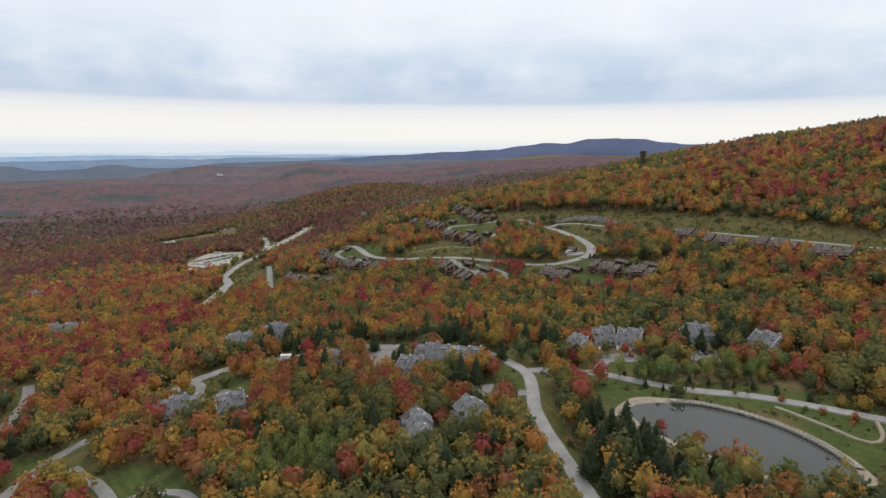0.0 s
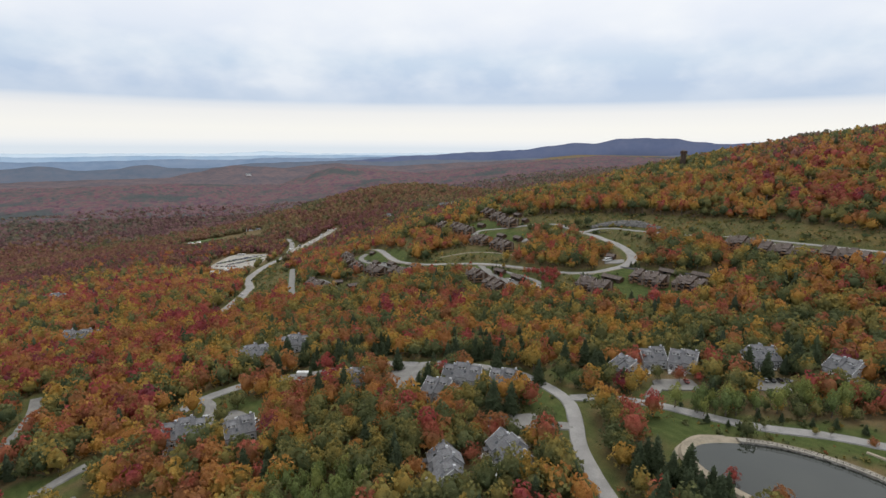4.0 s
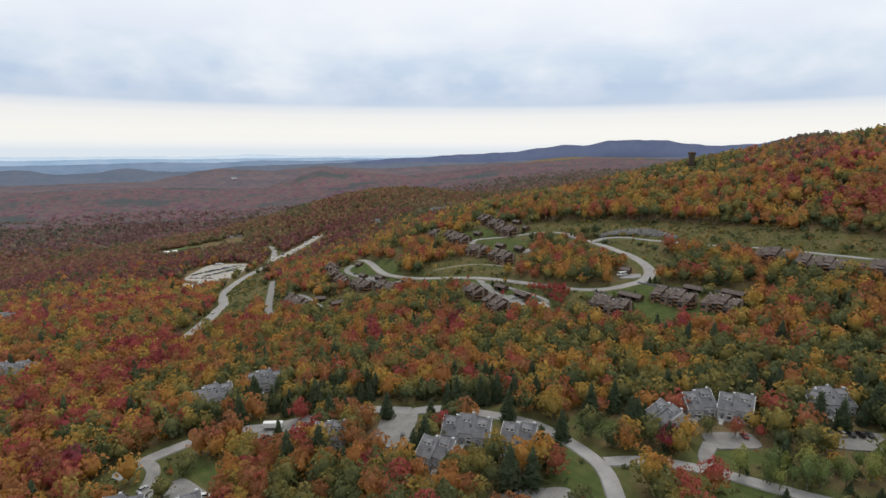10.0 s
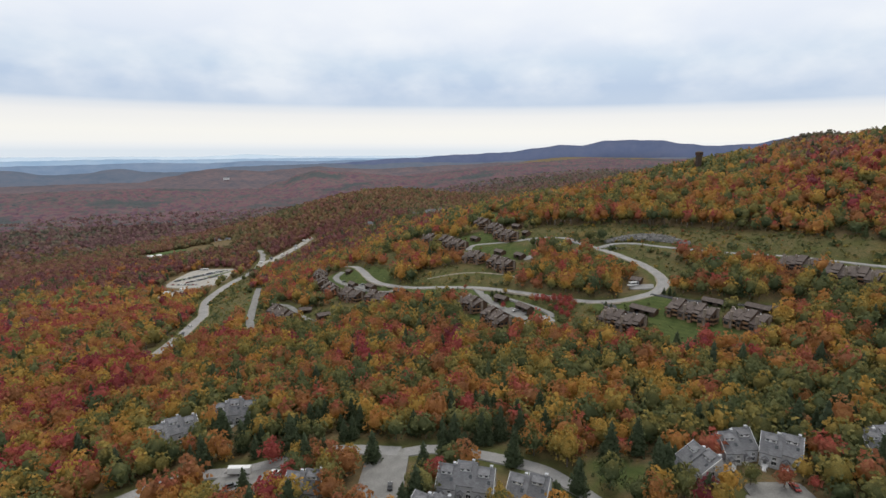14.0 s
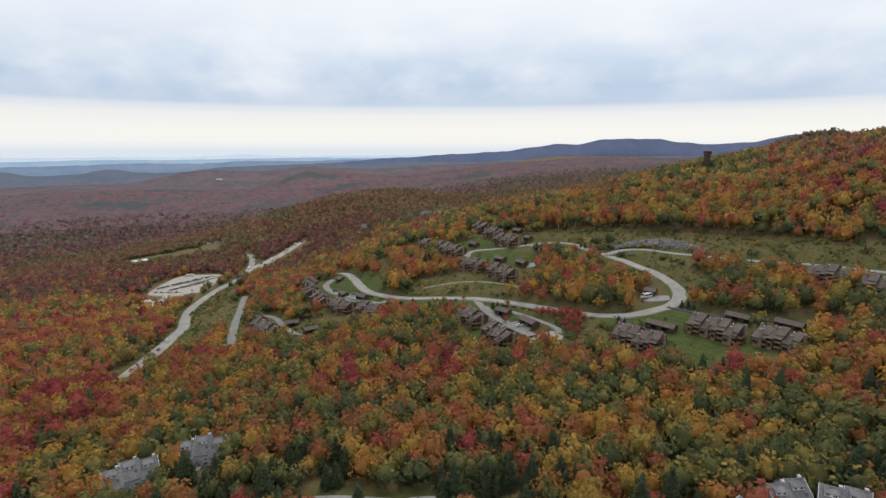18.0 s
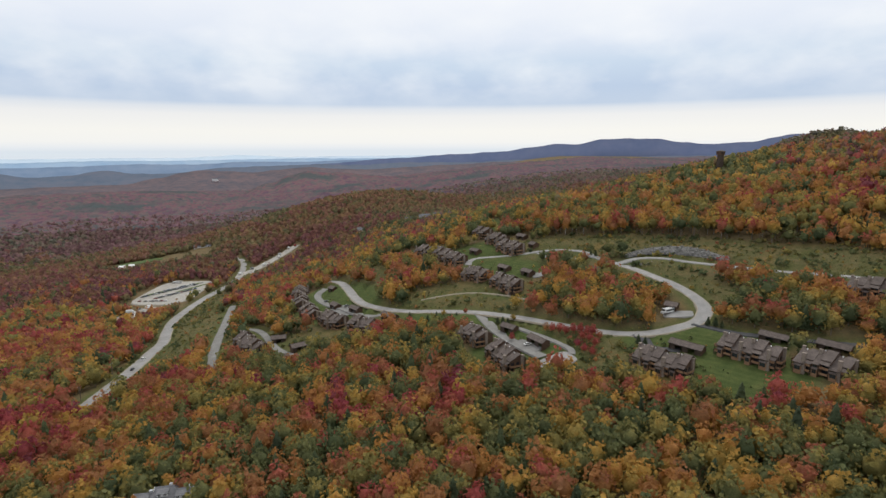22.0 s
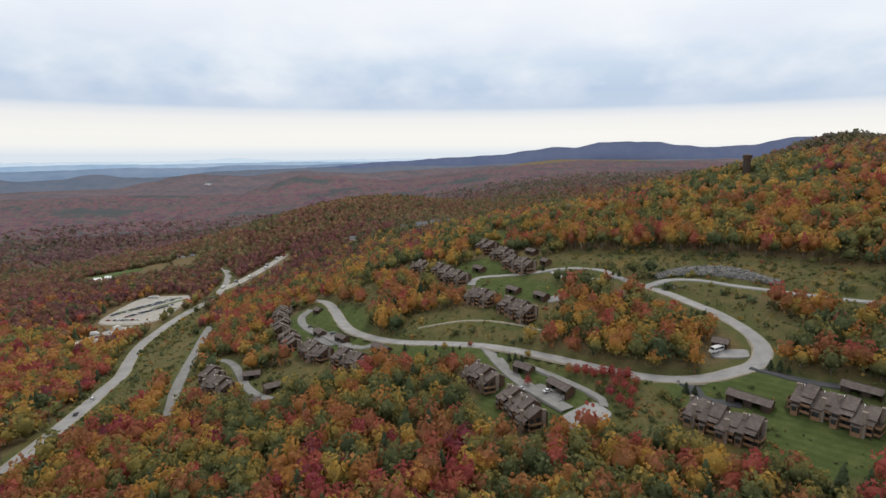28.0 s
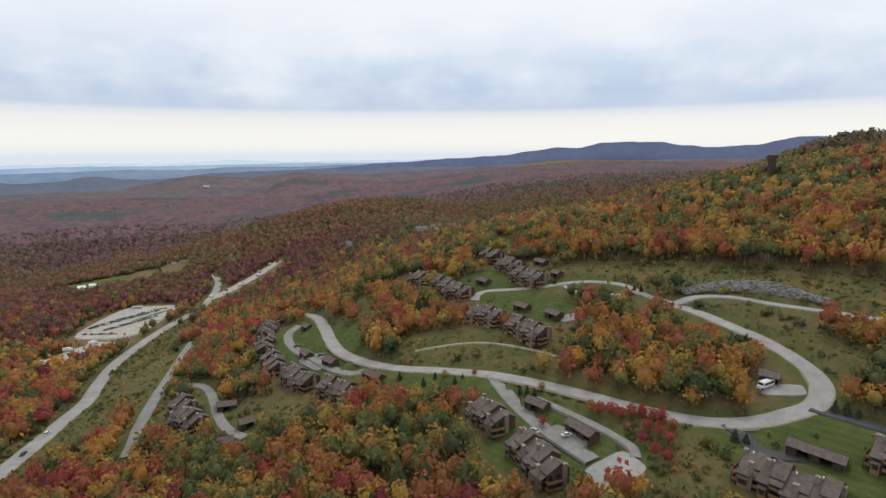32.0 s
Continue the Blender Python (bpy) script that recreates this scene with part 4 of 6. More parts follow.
    for sx, xe in ((-1, x), (1, x + units * w)):
        for z in (0.7, 3.4):
            for y in (-2.8, 0.4):
                window(ob, xe, y, z, 1.6, 1.7, sx, dark_trim, "x")
        for z, up in ((0.3, 2.6), (3.0, 2.7)):
            end_balcony(ob, xe, sx, z, up)
        part("chimney", join(box(xe - 0.1 if sx > 0 else xe - 1.0, 2.2, -3, xe + 1.0 if sx > 0 else xe + 0.1, 3.8, 8.6), box(xe - 0.2 if sx > 0 else xe - 1.1, 2.1, 8.6, xe + 1.1 if sx > 0 else xe + 0.2, 3.9, 8.85)), chimney_mat, ob, "tan stone end chimney")
    return ob


def carport(m, bays, label):
    """A long low shed: gabled roof, boarded back and ends, open bays between posts."""
    ob = thing("carport", m, label, "garage", "carports by the condominiums")
    w = 3.3
    L = bays * w
    d = 3.0
    prof = [(-d, 2.5), (d, 2.5), (0, 4.1)]
    v = [(-L / 2, y, z) for y, z in prof] + [(L / 2, y, z) for y, z in prof]
    part("gable", (v, [(2, 1, 0), (3, 4, 5), (0, 1, 4, 3), (1, 2, 5, 4), (2, 0, 3, 5)]), brown_wall, ob)
    part("wall", join(box(-L / 2, d - 0.2, -2.5, L / 2, d, 2.5), box(-L / 2, -d, -2.5, -L / 2 + 0.2, d - 0.2, 2.5), box(L / 2 - 0.2, -d, -2.5, L / 2, d - 0.2, 2.5)), brown_wall, ob)
    s = 1.6 / d
    part("roof", slab(-L / 2 - 0.5, L / 2 + 0.5, -d - 0.5, 0, 2.5 - 0.5 * s + 0.2, 4.3, 0.2), brown_roof, ob)
    b = slab(-L / 2 - 0.5, L / 2 + 0.5, d + 0.5, 0, 2.5 - 0.5 * s + 0.2, 4.3, 0.2)
    part("roof", (b[0], [q[::-1] for q in b[1]]), brown_roof, ob)
    part("ridge_cap", box(-L / 2 - 0.5, -0.14, 4.25, L / 2 + 0.5, 0.14, 4.36), dark_trim, ob)
    for i in range(bays + 1):
        x = -L / 2 + i * w
        if 0 < i < bays:
            part("post", box(x - 0.1, -d, -2.5, x + 0.1, -d + 0.2, 2.45), dark_trim, ob)
    for i in range(0, bays, 2):
        x = -L / 2 + (i + 0.5) * w
        part("garage_door", box(x - 1.3, -d + 0.25, -1.5, x + 1.3, -d + 0.32, 2.2), dark_trim, ob)
    return ob


def townhouse(m, units, label, seed=0, wall_mat=None):
    """A row of pale grey clapboard bays under steep grey roofs with white trim, dormers and porches."""
    wm = wall_mat or grey_wall
    ob = thing("townhouse", m, label, "house", "grey townhouses in the woods")
    w = 6.4
    x = -units * w / 2
    for i in range(units):
        st, up = (0.0, 1.4, 0.5, 1.9)[(i + seed) % 4], (0.0, 0.7, 0.2, 1.0)[(i * 3 + seed) % 4]
        x0, x1 = x + i * w, x + (i + 1) * w
        yf, yr, yb = -5.2 + st, 1.4 + st, 5.2 + st
        zf, zr, zb = 4.4 + up, 9.4 + up, 6.2 + up
        gable_unit(ob, x0, x1, yf, yr, yb, zf, zr, zb, wm, grey_roof, 0.3)
        s = (zr - zf) / (yr - yf)
        for xe in [q for q, on in ((x0 - 0.32, i == 0 or up > 0.5), (x1 + 0.22, i == units - 1)) if on]:
            e = slab(xe, xe + 0.12, yf - 0.35, yr, zf - 0.35 * s + 0.33, zr + 0.33, 0.34)
            part("verge_board", e, trim_mat, ob, "white painted verge board")
        # shed dormer high on the slope
        dz = zr - 1.9
        dy = yf + (dz - zf) / s
        part("dormer", join(box(x0 + 1.2, dy - 0.5, dz - 0.5, x1 - 1.6, dy + 1.9, dz + 1.05)), white_wall, ob)
        part("dormer_roof", slab(x0 + 1.0, x1 - 1.4, dy - 0.8, dy + 2.2, dz + 1.1, dz + 1.75, 0.16), grey_roof, ob)
        for k in (x0 + 2.0, x1 - 2.5):
            window(ob, k, dy - 0.5, dz + 0.15, 0.95, 0.65, -1, trim_mat)
        # skylight
        sy = yf + 1.9
        sz = zf + 1.9 * s + 0.33
        part("skylight", slab(x0 + 4.4, x0 + 5.4, sy, sy + 1.0, sz, sz + s, 0.1), pane_mat, ob)
        # porch with its own little gable and steps
        px = x0 + 1.9
        part("porch_roof", ([(px - 1.2, yf - 2.0, 2.7), (px + 1.2, yf - 2.0, 2.7), (px, yf - 2.0, 3.7), (px - 1.2, yf + 0.6, 2.7), (px + 1.2, yf + 0.6, 2.7), (px, yf + 0.6, 3.7)], [(0, 1, 2), (5, 4, 3), (0, 2, 5, 3), (2, 1, 4, 5), (1, 0, 3, 4)]), grey_roof, ob)
        deck = part("porch", box(px - 1.1, yf - 1.9, 0.3, px + 1.1, yf, 0.5), trim_mat, ob, "white painted porch")
        for q in (px - 1.1, px + 0.95):
            part("post", box(q, yf - 1.88, -2, q + 0.15, yf - 1.73, 2.68), trim_mat, deck)
        st_ = [(yf - 1.9, -2.0), (yf - 3.4, -2.0), (yf - 3.4, -0.4)] + [c for k in range(4, -1, -1) for c in ((yf - 1.9 - 0.3 * (k + 1), 0.32 - 0.18 * k), (yf - 1.9 - 0.3 * k, 0.32 - 0.18 * k))]
        n_ = len(st_)
        part("steps", ([(px - 0.7, y, z) for y, z in st_] + [(px + 0.7, y, z) for y, z in st_], [tuple(range(n_)), tuple(range(2 * n_ - 1, n_ - 1, -1))] + [(k, k + n_, (k + 1) % n_ + n_, (k + 1) % n_) for k in range(n_)]), trim_mat, deck)
        part("door", box(px - 0.48, yf - 0.07, 0.5, px + 0.48, yf, 2.55), CAR_PAINTS["grey"], ob)
        window(ob, x0 + 4.6, yf, 0.9, 1.6, 1.4, -1, trim_mat)
        window(ob, x0 + 4.6, yf, 2.9, 1.2, 0.9, -1, trim_mat)
        window(ob, (x0 + x1) / 2, yb, 3.0, 1.5, 1.3, 1, trim_mat)
        part("chimney", join(box(x1 - 1.6, yr - 0.2, zr - 0.9, x1 - 0.7, yr + 0.7, zr + 0.7), box(x1 - 1.68, yr - 0.28, zr + 0.7, x1 - 0.62, yr + 0.78, zr + 0.84)), wm, ob, "pale boxed chimney")
    for sx, xe in ((-1, x), (1, x + units * w)):
        for z, y in ((1.0, -1.5), (1.0, 2.4), (4.1, 0.6), (6.6, 1.4)):
            window(ob, xe, y, z, 1.2, 1.3 if z < 6 else 0.8, sx, trim_mat, "x")
    return ob


def sited(x, y, a, dz=0.0):
    return pose(x, y, ground_z(x, y) + dz, 0, 0, a)


# x, y, turn of the row, bays
CONDOS = [(16, 353, -68, 3), (31, 321, -67, 4), (105, 291, -50, 4), (146, 288, -52, 4), (168, 268, -58, 3), (-141, 537, 100, 4), (-131, 496, -75, 4), (-112, 456, -62, 4), (-87, 425, -48, 4), (-58, 399, -40, 4), (22, 448, -51, 3), (43, 421, -57, 4),
          (-21, 537, -63, 3), (-4, 512, -60, 3), (6, 492, -56, 3), (34, 549, -64, 3), (45, 518, -66, 3), (54, 490, -58, 4), (-138, 397, -45, 3), (241, 291, -50, 4), (226, 318, -53, 3), (268, 262, -49, 4), (287, 232, -58, 4), (-150, 416, -40, 2)]
CARPORTS = [(-103, 389, 35, 3), (-124, 413, 17, 3), (-42, 412, -44, 4), (-72, 442, -45, 3), (-92, 463, -53, 3), (-106, 519, -42, 2), (38, 358, -46, 3), (52, 336, -59, 4), (123, 304, -49, 5), (133, 348, -39, 2), (61, 436, -58, 3), (45, 453, -53, 3), (68, 518, -57, 3), (74, 491, -62, 2), (25, 504, -54, 3),
            (164, 298, -50, 4), (182, 282, -52, 4), (256, 284, -50, 4), (-108, 372, 20, 2)]
TOWNHOUSES = [(-125, 199, 36, 3), (-103, 214, 11, 3), (-51, 146, -8, 2), (6, 144, -12, 3), (26, 136, -22, 2), (-6, 128, -30, 2), (88, 150, -80, 2), (106, 160, 4, 2), (120, 156, -32, 2), (158, 157, 4, 3), (0, 68, -78, 3), (24, 75, -68, 3), (-119, 108, 18, 3), (-284, 262, 8, 4), (188, 139, -68, 2), (-440, 430, 10, 3), (-92, 103.5, 30, 2)]
FOOTPRINTS = [(x, y, 3.3 * n + (4.5 if x < 200 else 1.5)) for x, y, a, n in CONDOS] + [(x, y, 1.7 * n + 4) for x, y, a, n in CARPORTS] + [(x, y, 3.0 * n + 2.0) for x, y, a, n in TOWNHOUSES]
# open ground on the valley side of each house, so that it looks out over the trees
FOOTPRINTS += [(x + 11 * math.sin(radians(a)) * 1.0, y - 11 * math.cos(radians(a)), 7) for x, y, a, n in CONDOS if x < 200]
protos = {}
for i, (x, y, a, n) in enumerate(CONDOS):
    lab = "brown wooden condominium row with taupe roof and stone chimneys"
    if (n, i % 2) in protos:
        copy_thing(protos[n, i % 2], sited(x, y, a))
    else:
        protos[n, i % 2] = condo(sited(x, y, a), n, lab, i)
for i, (x, y, a, n) in enumerate(CARPORTS):
    if ("c", n) in protos:
        copy_thing(protos["c", n], sited(x, y, a, 0.3))
    else:
        protos["c", n] = carport(sited(x, y, a, 0.3), n, "low brown timber carport with taupe gabled roof")
for i, (x, y, a, n) in enumerate(TOWNHOUSES):
    if ("t", n) in protos:
        copy_thing(protos["t", n], sited(x, y, a))
    else:
        protos["t", n] = townhouse(sited(x, y, a), n, "pale grey clapboard townhouse row with grey roof among trees", i)

# ---- pond ----
POND_C, POND_A = (128.0, 56.5), -0.743


def pond_at(t, grow=0.0):
    """A point of the pond's edge, an oval with one blunter end, moved outward by grow metres."""
    r = 1 - 0.06 * math.sin(3 * t)
    u, w = (40.5 * r + grow) * math.cos(t), (21.1 * r + grow) * math.sin(t)
    c, s = math.cos(POND_A), math.sin(POND_A)
    return POND_C[0] + u * c - w * s, POND_C[1] + u * s + w * c


def ring_mesh(name, t0, t1, n, profile, mat):
    """A strip round the pond: profile gives (metres outward, height above the water)."""
    v, f, m = [], [], len(profile)
    for k in range(n + 1):
        t = t0 + (t1 - t0) * k / n
        for g_, z in profile:
            wob = 0.35 * noise.noise((t * 9, g_, 2.0)) if g_ > 1 else 0
            v.append((*pond_at(t, g_ + wob), POND_Z + z))
        if k:
            for j in range(m - 1):
                q = (k - 1) * m + j
                f.append((q, q + m, q + m + 1, q + 1)[::-1])
    return poly(name, (v, f), mat)


def pond():
    n = 120
    edge = [(*pond_at(2 * math.pi * k / n, 0.4), POND_Z) for k in range(n)]
    tagged(new("pond_water", poly("pond_water", (edge, [tuple(range(n))]), water_mat)), "dark still pond mirroring the overcast sky", "water", kind="structure")
    shore = tagged(new("shore", ring_mesh("shore", 0, 2 * math.pi, 140, [(-1.2, -0.5), (0.6, 0.12), (2.6, 0.4), (4.2, 0.5), (5.2, -0.7)], shore_mat)), "pale gravel shore around the pond", "shore", kind="structure")
    # walled walk along the far bank
    walk_ = tagged(new("bank_wall", ring_mesh("bank_wall", 0.30, 2.45, 90, [(0.35, -0.6), (0.4, 0.85), (0.75, 0.98), (2.7, 1.0), (3.0, 0.9), (4.6, 0.0)], wall_stone)), "low pale stone wall and walk along the pond", "wall", kind="structure")
    sv, sf = ICO1
    mes = [mesh_np("stone", lumpy(sv, s + 90, 0.35) * np.array([0.62, 0.4, 0.34]), sf, stone_mat) for s in range(5)]
    r = random.Random(4)
    for k in range(110):
        t = 0.30 + 2.15 * k / 110
        x, y = pond_at(t, 0.35)
        o = new("stone", mes[k % 5])
        o.parent = walk_
        o.location, o.rotation_euler = (x, y, POND_Z + 0.15 + r.uniform(-0.1, 0.15)), (0, 0, k * 1.9)
        o.scale = [r.uniform(0.6, 1.2)] * 3
    # post and rail fence on the wall
    fence = thing("railing", pose(*pond_at(1.4, 0.75), POND_Z + 0.9), "weathered timber post-and-rail fence along the pond walk", "fence")
    inv = fence.matrix_world.inverted()
    ts = [0.36 + 2.0 * k / 44 for k in range(45)]
    pts = [Vector((*pond_at(t, 0.75), POND_Z + 0.93)) for t in ts]
    for q in pts:
        part("post", turned(box(q.x - 0.07, q.y - 0.07, q.z, q.x + 0.07, q.y + 0.07, q.z + 1.05), inv), bark_mat, fence)
    for p, q in zip(pts, pts[1:]):
        for z in (0.45, 0.92):
            d = (q - p).normalized() * 0.07
            s_ = Vector((-d.y, d.x, 0)) * 0.5
            v = [tuple(inv @ (a + b + Vector((0, 0, z + h)))) for h in (0, 0.1) for a, b in ((p + d, s_), (q - d, s_), (q - d, -s_), (p + d, -s_))]
            part("rail", (v, [(0, 1, 2, 3)[::-1], (4, 5, 6, 7), (0, 1, 5, 4), (1, 2, 6, 5), (2, 3, 7, 6), (3, 0, 4, 7)]), bark_mat, fence)


def ledge():
    """The blasted rock face above the hill road: courses of broken grey blocks on a ragged face, and rubble below the road."""
    sv, sf = ICO1
    ob = thing("rock_ledge", pose(0, 0, 0), "broken grey rock face along the cut bank", "rock", kind="")
    mes = [mesh_np("boulder", lumpy(sv, s + 130, 0.7, 1.7) * np.array([1.0, 0.8, 0.75]), sf, stone_mat) for s in range(9)]
    low = spline([(134, 433.5), (149, 432), (164, 423), (177, 410), (189, 393)], 1.0)
    top = spline([(134, 440), (150, 442), (170, 434), (183, 418), (192, 397)], 1.0)
    r = random.Random(5)
    n = 60

    def at(u, v):
        a, b = low[round(u * (len(low) - 1))], top[round(u * (len(top) - 1))]
        q = a.lerp(b, v)
        crest_ = 0.5 + 3.6 * math.sin(math.pi * min(1, max(0, u))) ** 0.7 + 1.0 * noise.noise((u * 9, 4.0, 0))
        return Vector((q.x, q.y, ground_z(q.x, q.y) * (1 - v) + ground_z(a.x, a.y) * v - 0.3 + v ** 0.55 * (ground_z(b.x, b.y) - ground_z(a.x, a.y) + crest_ * 0.55)))
    vs, fs, m = [], [], 8
    for i in range(n + 1):
        for j in range(m):
            p = at(i / n, j / (m - 1) * 0.8)
            k = 0.7 * noise.noise(p * 0.45) + 0.45 * noise.noise(p * 1.3)
            vs.append((p.x - 0.5 * k, p.y - 0.8 * k, p.z + 0.5 * k))
        p = at(i / n, 1.0)
        vs.append((p.x, p.y, ground_z(p.x, p.y) - 0.5))
    m += 1
    for i in range(n):
        for j in range(m - 1):
            q = i * m + j
            fs.append((q, q + m, q + m + 1, q + 1))
    part("rock_face", (vs, fs), stone_mat, ob, "ragged split rock face")
    for k in range(200):
        u = r.random()
        v = r.random() * 0.82
        p = at(u, v)
        o = new("boulder", mes[k % 9])
        o.parent = ob
        o.location = (p.x + r.uniform(-0.3, 0.3), p.y + r.uniform(-0.3, 0.3), p.z)
        o.rotation_euler = (r.uniform(-0.5, 0.5), r.uniform(-0.5, 0.5), r.uniform(0, 3))
        q = 0.45 + 0.75 * r.random() ** 2
        o.scale = (q * r.uniform(0.9, 1.8), q, q * r.uniform(0.6, 1.3))
    rub = thing("rubble_bank", pose(0, 0, 0), "loose pale stones spilling down the bank below the road", "rock")
    for k in range(46):
        u = r.random()
        x, y = 128 + 26 * u + r.uniform(-3, 3), 424 - 12 * u + r.uniform(-4, 3)
        o = new("boulder", mes[k % 9])
        o.parent = rub
        o.location, o.scale = (x, y, ground_z(x, y) + 0.05), [r.uniform(0.3, 0.9)] * 3
        o.rotation_euler = (r.uniform(0, 3), r.uniform(0, 3), 0)


ICO1 = None


def small_ico():
    bm = bmesh.new()
    bmesh.ops.create_icosphere(bm, subdivisions=1, radius=1.0)
    v, f = np.array([p.co for p in bm.verts]), np.array([[p.index for p in q.verts] for q in bm.faces])
    bm.free()
    return v, f


def lumpy(v, seed, amount=0.28, freq=1.7):
    out = []
    for p in v:
        q = Vector(p)
        out.append(q * (1 + amount * (noise.noise(q * freq + Vector((seed * 7.1, 0, 0))) + 0.5 * noise.noise(q * freq * 2.3 + Vector((0, seed * 3.3, 0))))))
    return np.array(out)


ICO1 = small_ico()
pond()
ledge()


# ---- vehicles ----
def wheel_geo(x, y, r, w):
    n = 12
    v = [(x + r * math.cos(2 * math.pi * k / n), y + s * w / 2, r + r * math.sin(2 * math.pi * k / n)) for s in (-1, 1) for k in range(n)]
    return v, [tuple(range(n)), tuple(range(2 * n - 1, n - 1, -1))] + [(k, k + n, (k + 1) % n + n, (k + 1) % n) for k in range(n)]


def car(m, paint_name, suv=False):
    col = CAR_PAINTS[paint_name]
    ob = thing("car", m, "parked %s %s on the asphalt" % (paint_name, "sport utility vehicle" if suv else "saloon car"), "car", "parked cars")
    h = 1.0 if suv else 0.86
    top = 1.75 if suv else 1.45
    prof = [(-2.25, 0.35), (2.25, 0.35), (2.3, 0.62), (2.2, h - 0.1), (1.1, h), (-2.15, h + 0.06), (-2.3, 0.7)]
    part("body", prism(prof, -0.88, 0.88), col, ob)
    back = -2.1 if suv else -1.55
    cab = [(-0.0 + back, h), (1.05, h), (0.35, top), (back + 0.45, top)]
    v = [(x, y * (0.84 if z < top - 0.1 else 0.68), z) for y in (-1, 1) for x, z in cab]
    part("cabin_glass", (v, [(0, 1, 2, 3), (7, 6, 5, 4), (0, 4, 5, 1), (1, 5, 6, 2), (2, 6, 7, 3), (3, 7, 4, 0)]), car_glass, ob, "dark tinted glass")
    part("roof", box(back + 0.42, -0.69, top - 0.03, 0.4, 0.69, top + 0.05, 0.04), col, ob)
    for x in (-1.4, 1.4):
        for y in (-0.8, 0.8):
            part("wheel", wheel_geo(x, y, 0.33, 0.22), rubber_mat, ob)
    for y in (-0.62, 0.62):
        part("headlight", box(2.2, y - 0.18, 0.62, 2.3, y + 0.18, 0.78), trim_mat, ob)
    return ob


def park(x, y, a, col, suv=False, dz=0.28):
    key = ("car", col, suv)
    if key in protos:
        return copy_thing(protos[key], sited(x, y, a, dz))
    protos[key] = car(sited(x, y, a, dz), col, suv)
    return protos[key]


for q in [(-91, 118.5, 12, "white", True), (-89, 115.3, 12, "black", True), (-120.5, 127.5, 75, "silver"), (-82, 157.5, 30, "grey", True), (-67.5, 164, 10, "white"), (-21, 149.4, 95, "black"), (46, 336, 20, "white"), (-216, 384, 105, "black"),
          (153.3, 140, 80, "silver"), (156.3, 139.4, 80, "black"), (159.4, 138.8, 80, "black", True), (162.5, 138.2, 80, "black"), (22, 108.5, 85, "black"), (25.5, 100.5, 85, "red"), (-222, 408, 100, "white", True), (116, 141, 90, "red"), (-82, 458, 40, "grey"), (-105, 486, 60, "black"), (34, 342, 120, "silver")]:
    park(*q)
# the full rows of the gravel lot
r_ = random.Random(3)
for row, (ax, ay, bx, by, n) in enumerate([(-372, 664, -336, 752, 26), (-354, 656, -324, 728, 24), (-365, 645, -332, 648, 9), (-366, 690, -346, 745, 14)]):
    for k in range(n):
        if r_.random() < 0.82:
            t = (k + 0.5) / n
            park(ax + (bx - ax) * t, ay + (by - ay) * t, 12 + r_.uniform(-4, 4) + (180 if r_.random() < 0.5 else 0), r_.choice(["white", "silver", "black", "red", "blue", "grey", "grey", "black"]), r_.random() < 0.4, 1.15)


def trailer(m):
    """A long white enclosed trailer on a tandem axle, with its drawbar."""
    ob = thing("box_trailer", m, "long white enclosed trailer parked on the asphalt", "trailer")
    part("body", prism([(-1.2, 0.7), (1.2, 0.7), (1.25, 0.9), (1.25, 3.0), (1.0, 3.2), (-1.0, 3.2), (-1.25, 3.0), (-1.25, 0.9)], -4.3, 4.3), CAR_PAINTS["white"], ob, "white aluminium body")
    part("skirt", box(-1.15, -4.2, 0.45, 1.15, 4.2, 0.7), CAR_PAINTS["grey"], ob)
    for y in (-0.9, 0.2):
        for x in (-1.05, 1.05):
            g_, fc = wheel_geo(0, 0, 0.4, 0.28)
            part("wheel", ([(b + x, a + y, c) for a, b, c in g_], fc), rubber_mat, ob)
    part("window", box(1.25, 1.6, 1.8, 1.29, 2.8, 2.5), pane_mat, ob)
    part("door", box(1.25, -0.6, 0.8, 1.29, 0.3, 2.7), trim_mat, ob)
    part("drawbar", join(box(-0.5, 4.3, 0.55, -0.38, 5.6, 0.7), box(0.38, 4.3, 0.55, 0.5, 5.6, 0.7), box(-0.3, 5.5, 0.5, 0.3, 5.8, 0.72)), steel_mat, ob)
    return ob


trailer(sited(-82, 166, 94, 0.3))


def bus(m, L=8.6):
    ob = thing("shuttle_bus", m, "white shuttle bus parked beside a small shed", "bus")
    part("body", prism([(-1.2, 0.5), (1.2, 0.5), (1.22, 2.7), (1.0, 3.0), (-1.0, 3.0), (-1.22, 2.7)], -L / 2, L / 2 - 1.0), CAR_PAINTS["white"], ob)
    part("hood", box(-1.0, L / 2 - 1.0, 0.5, 1.0, L / 2 + 0.5, 1.5, 0.08), CAR_PAINTS["white"], ob)
    for s in (-1, 1):
        part("side_windows", box(s * 1.22 - 0.03, -L / 2 + 0.6, 1.55, s * 1.22 + 0.03, L / 2 - 1.6, 2.45), car_glass, ob)
        for y in (-L / 2 + 1.9, L / 2 - 0.6):
            g_, fc = wheel_geo(0, 0, 0.42, 0.3)
            part("wheel", ([(b + s * 1.0, a + y, c) for a, b, c in g_], fc), rubber_mat, ob)
    part("windscreen", box(-1.0, L / 2 - 1.02, 1.6, 1.0, L / 2 - 0.97, 2.6), car_glass, ob)
    return ob


bus(sited(129, 344, 118, 0.35))
bus(sited(-372, 752, 100, 1.1), 12.5)


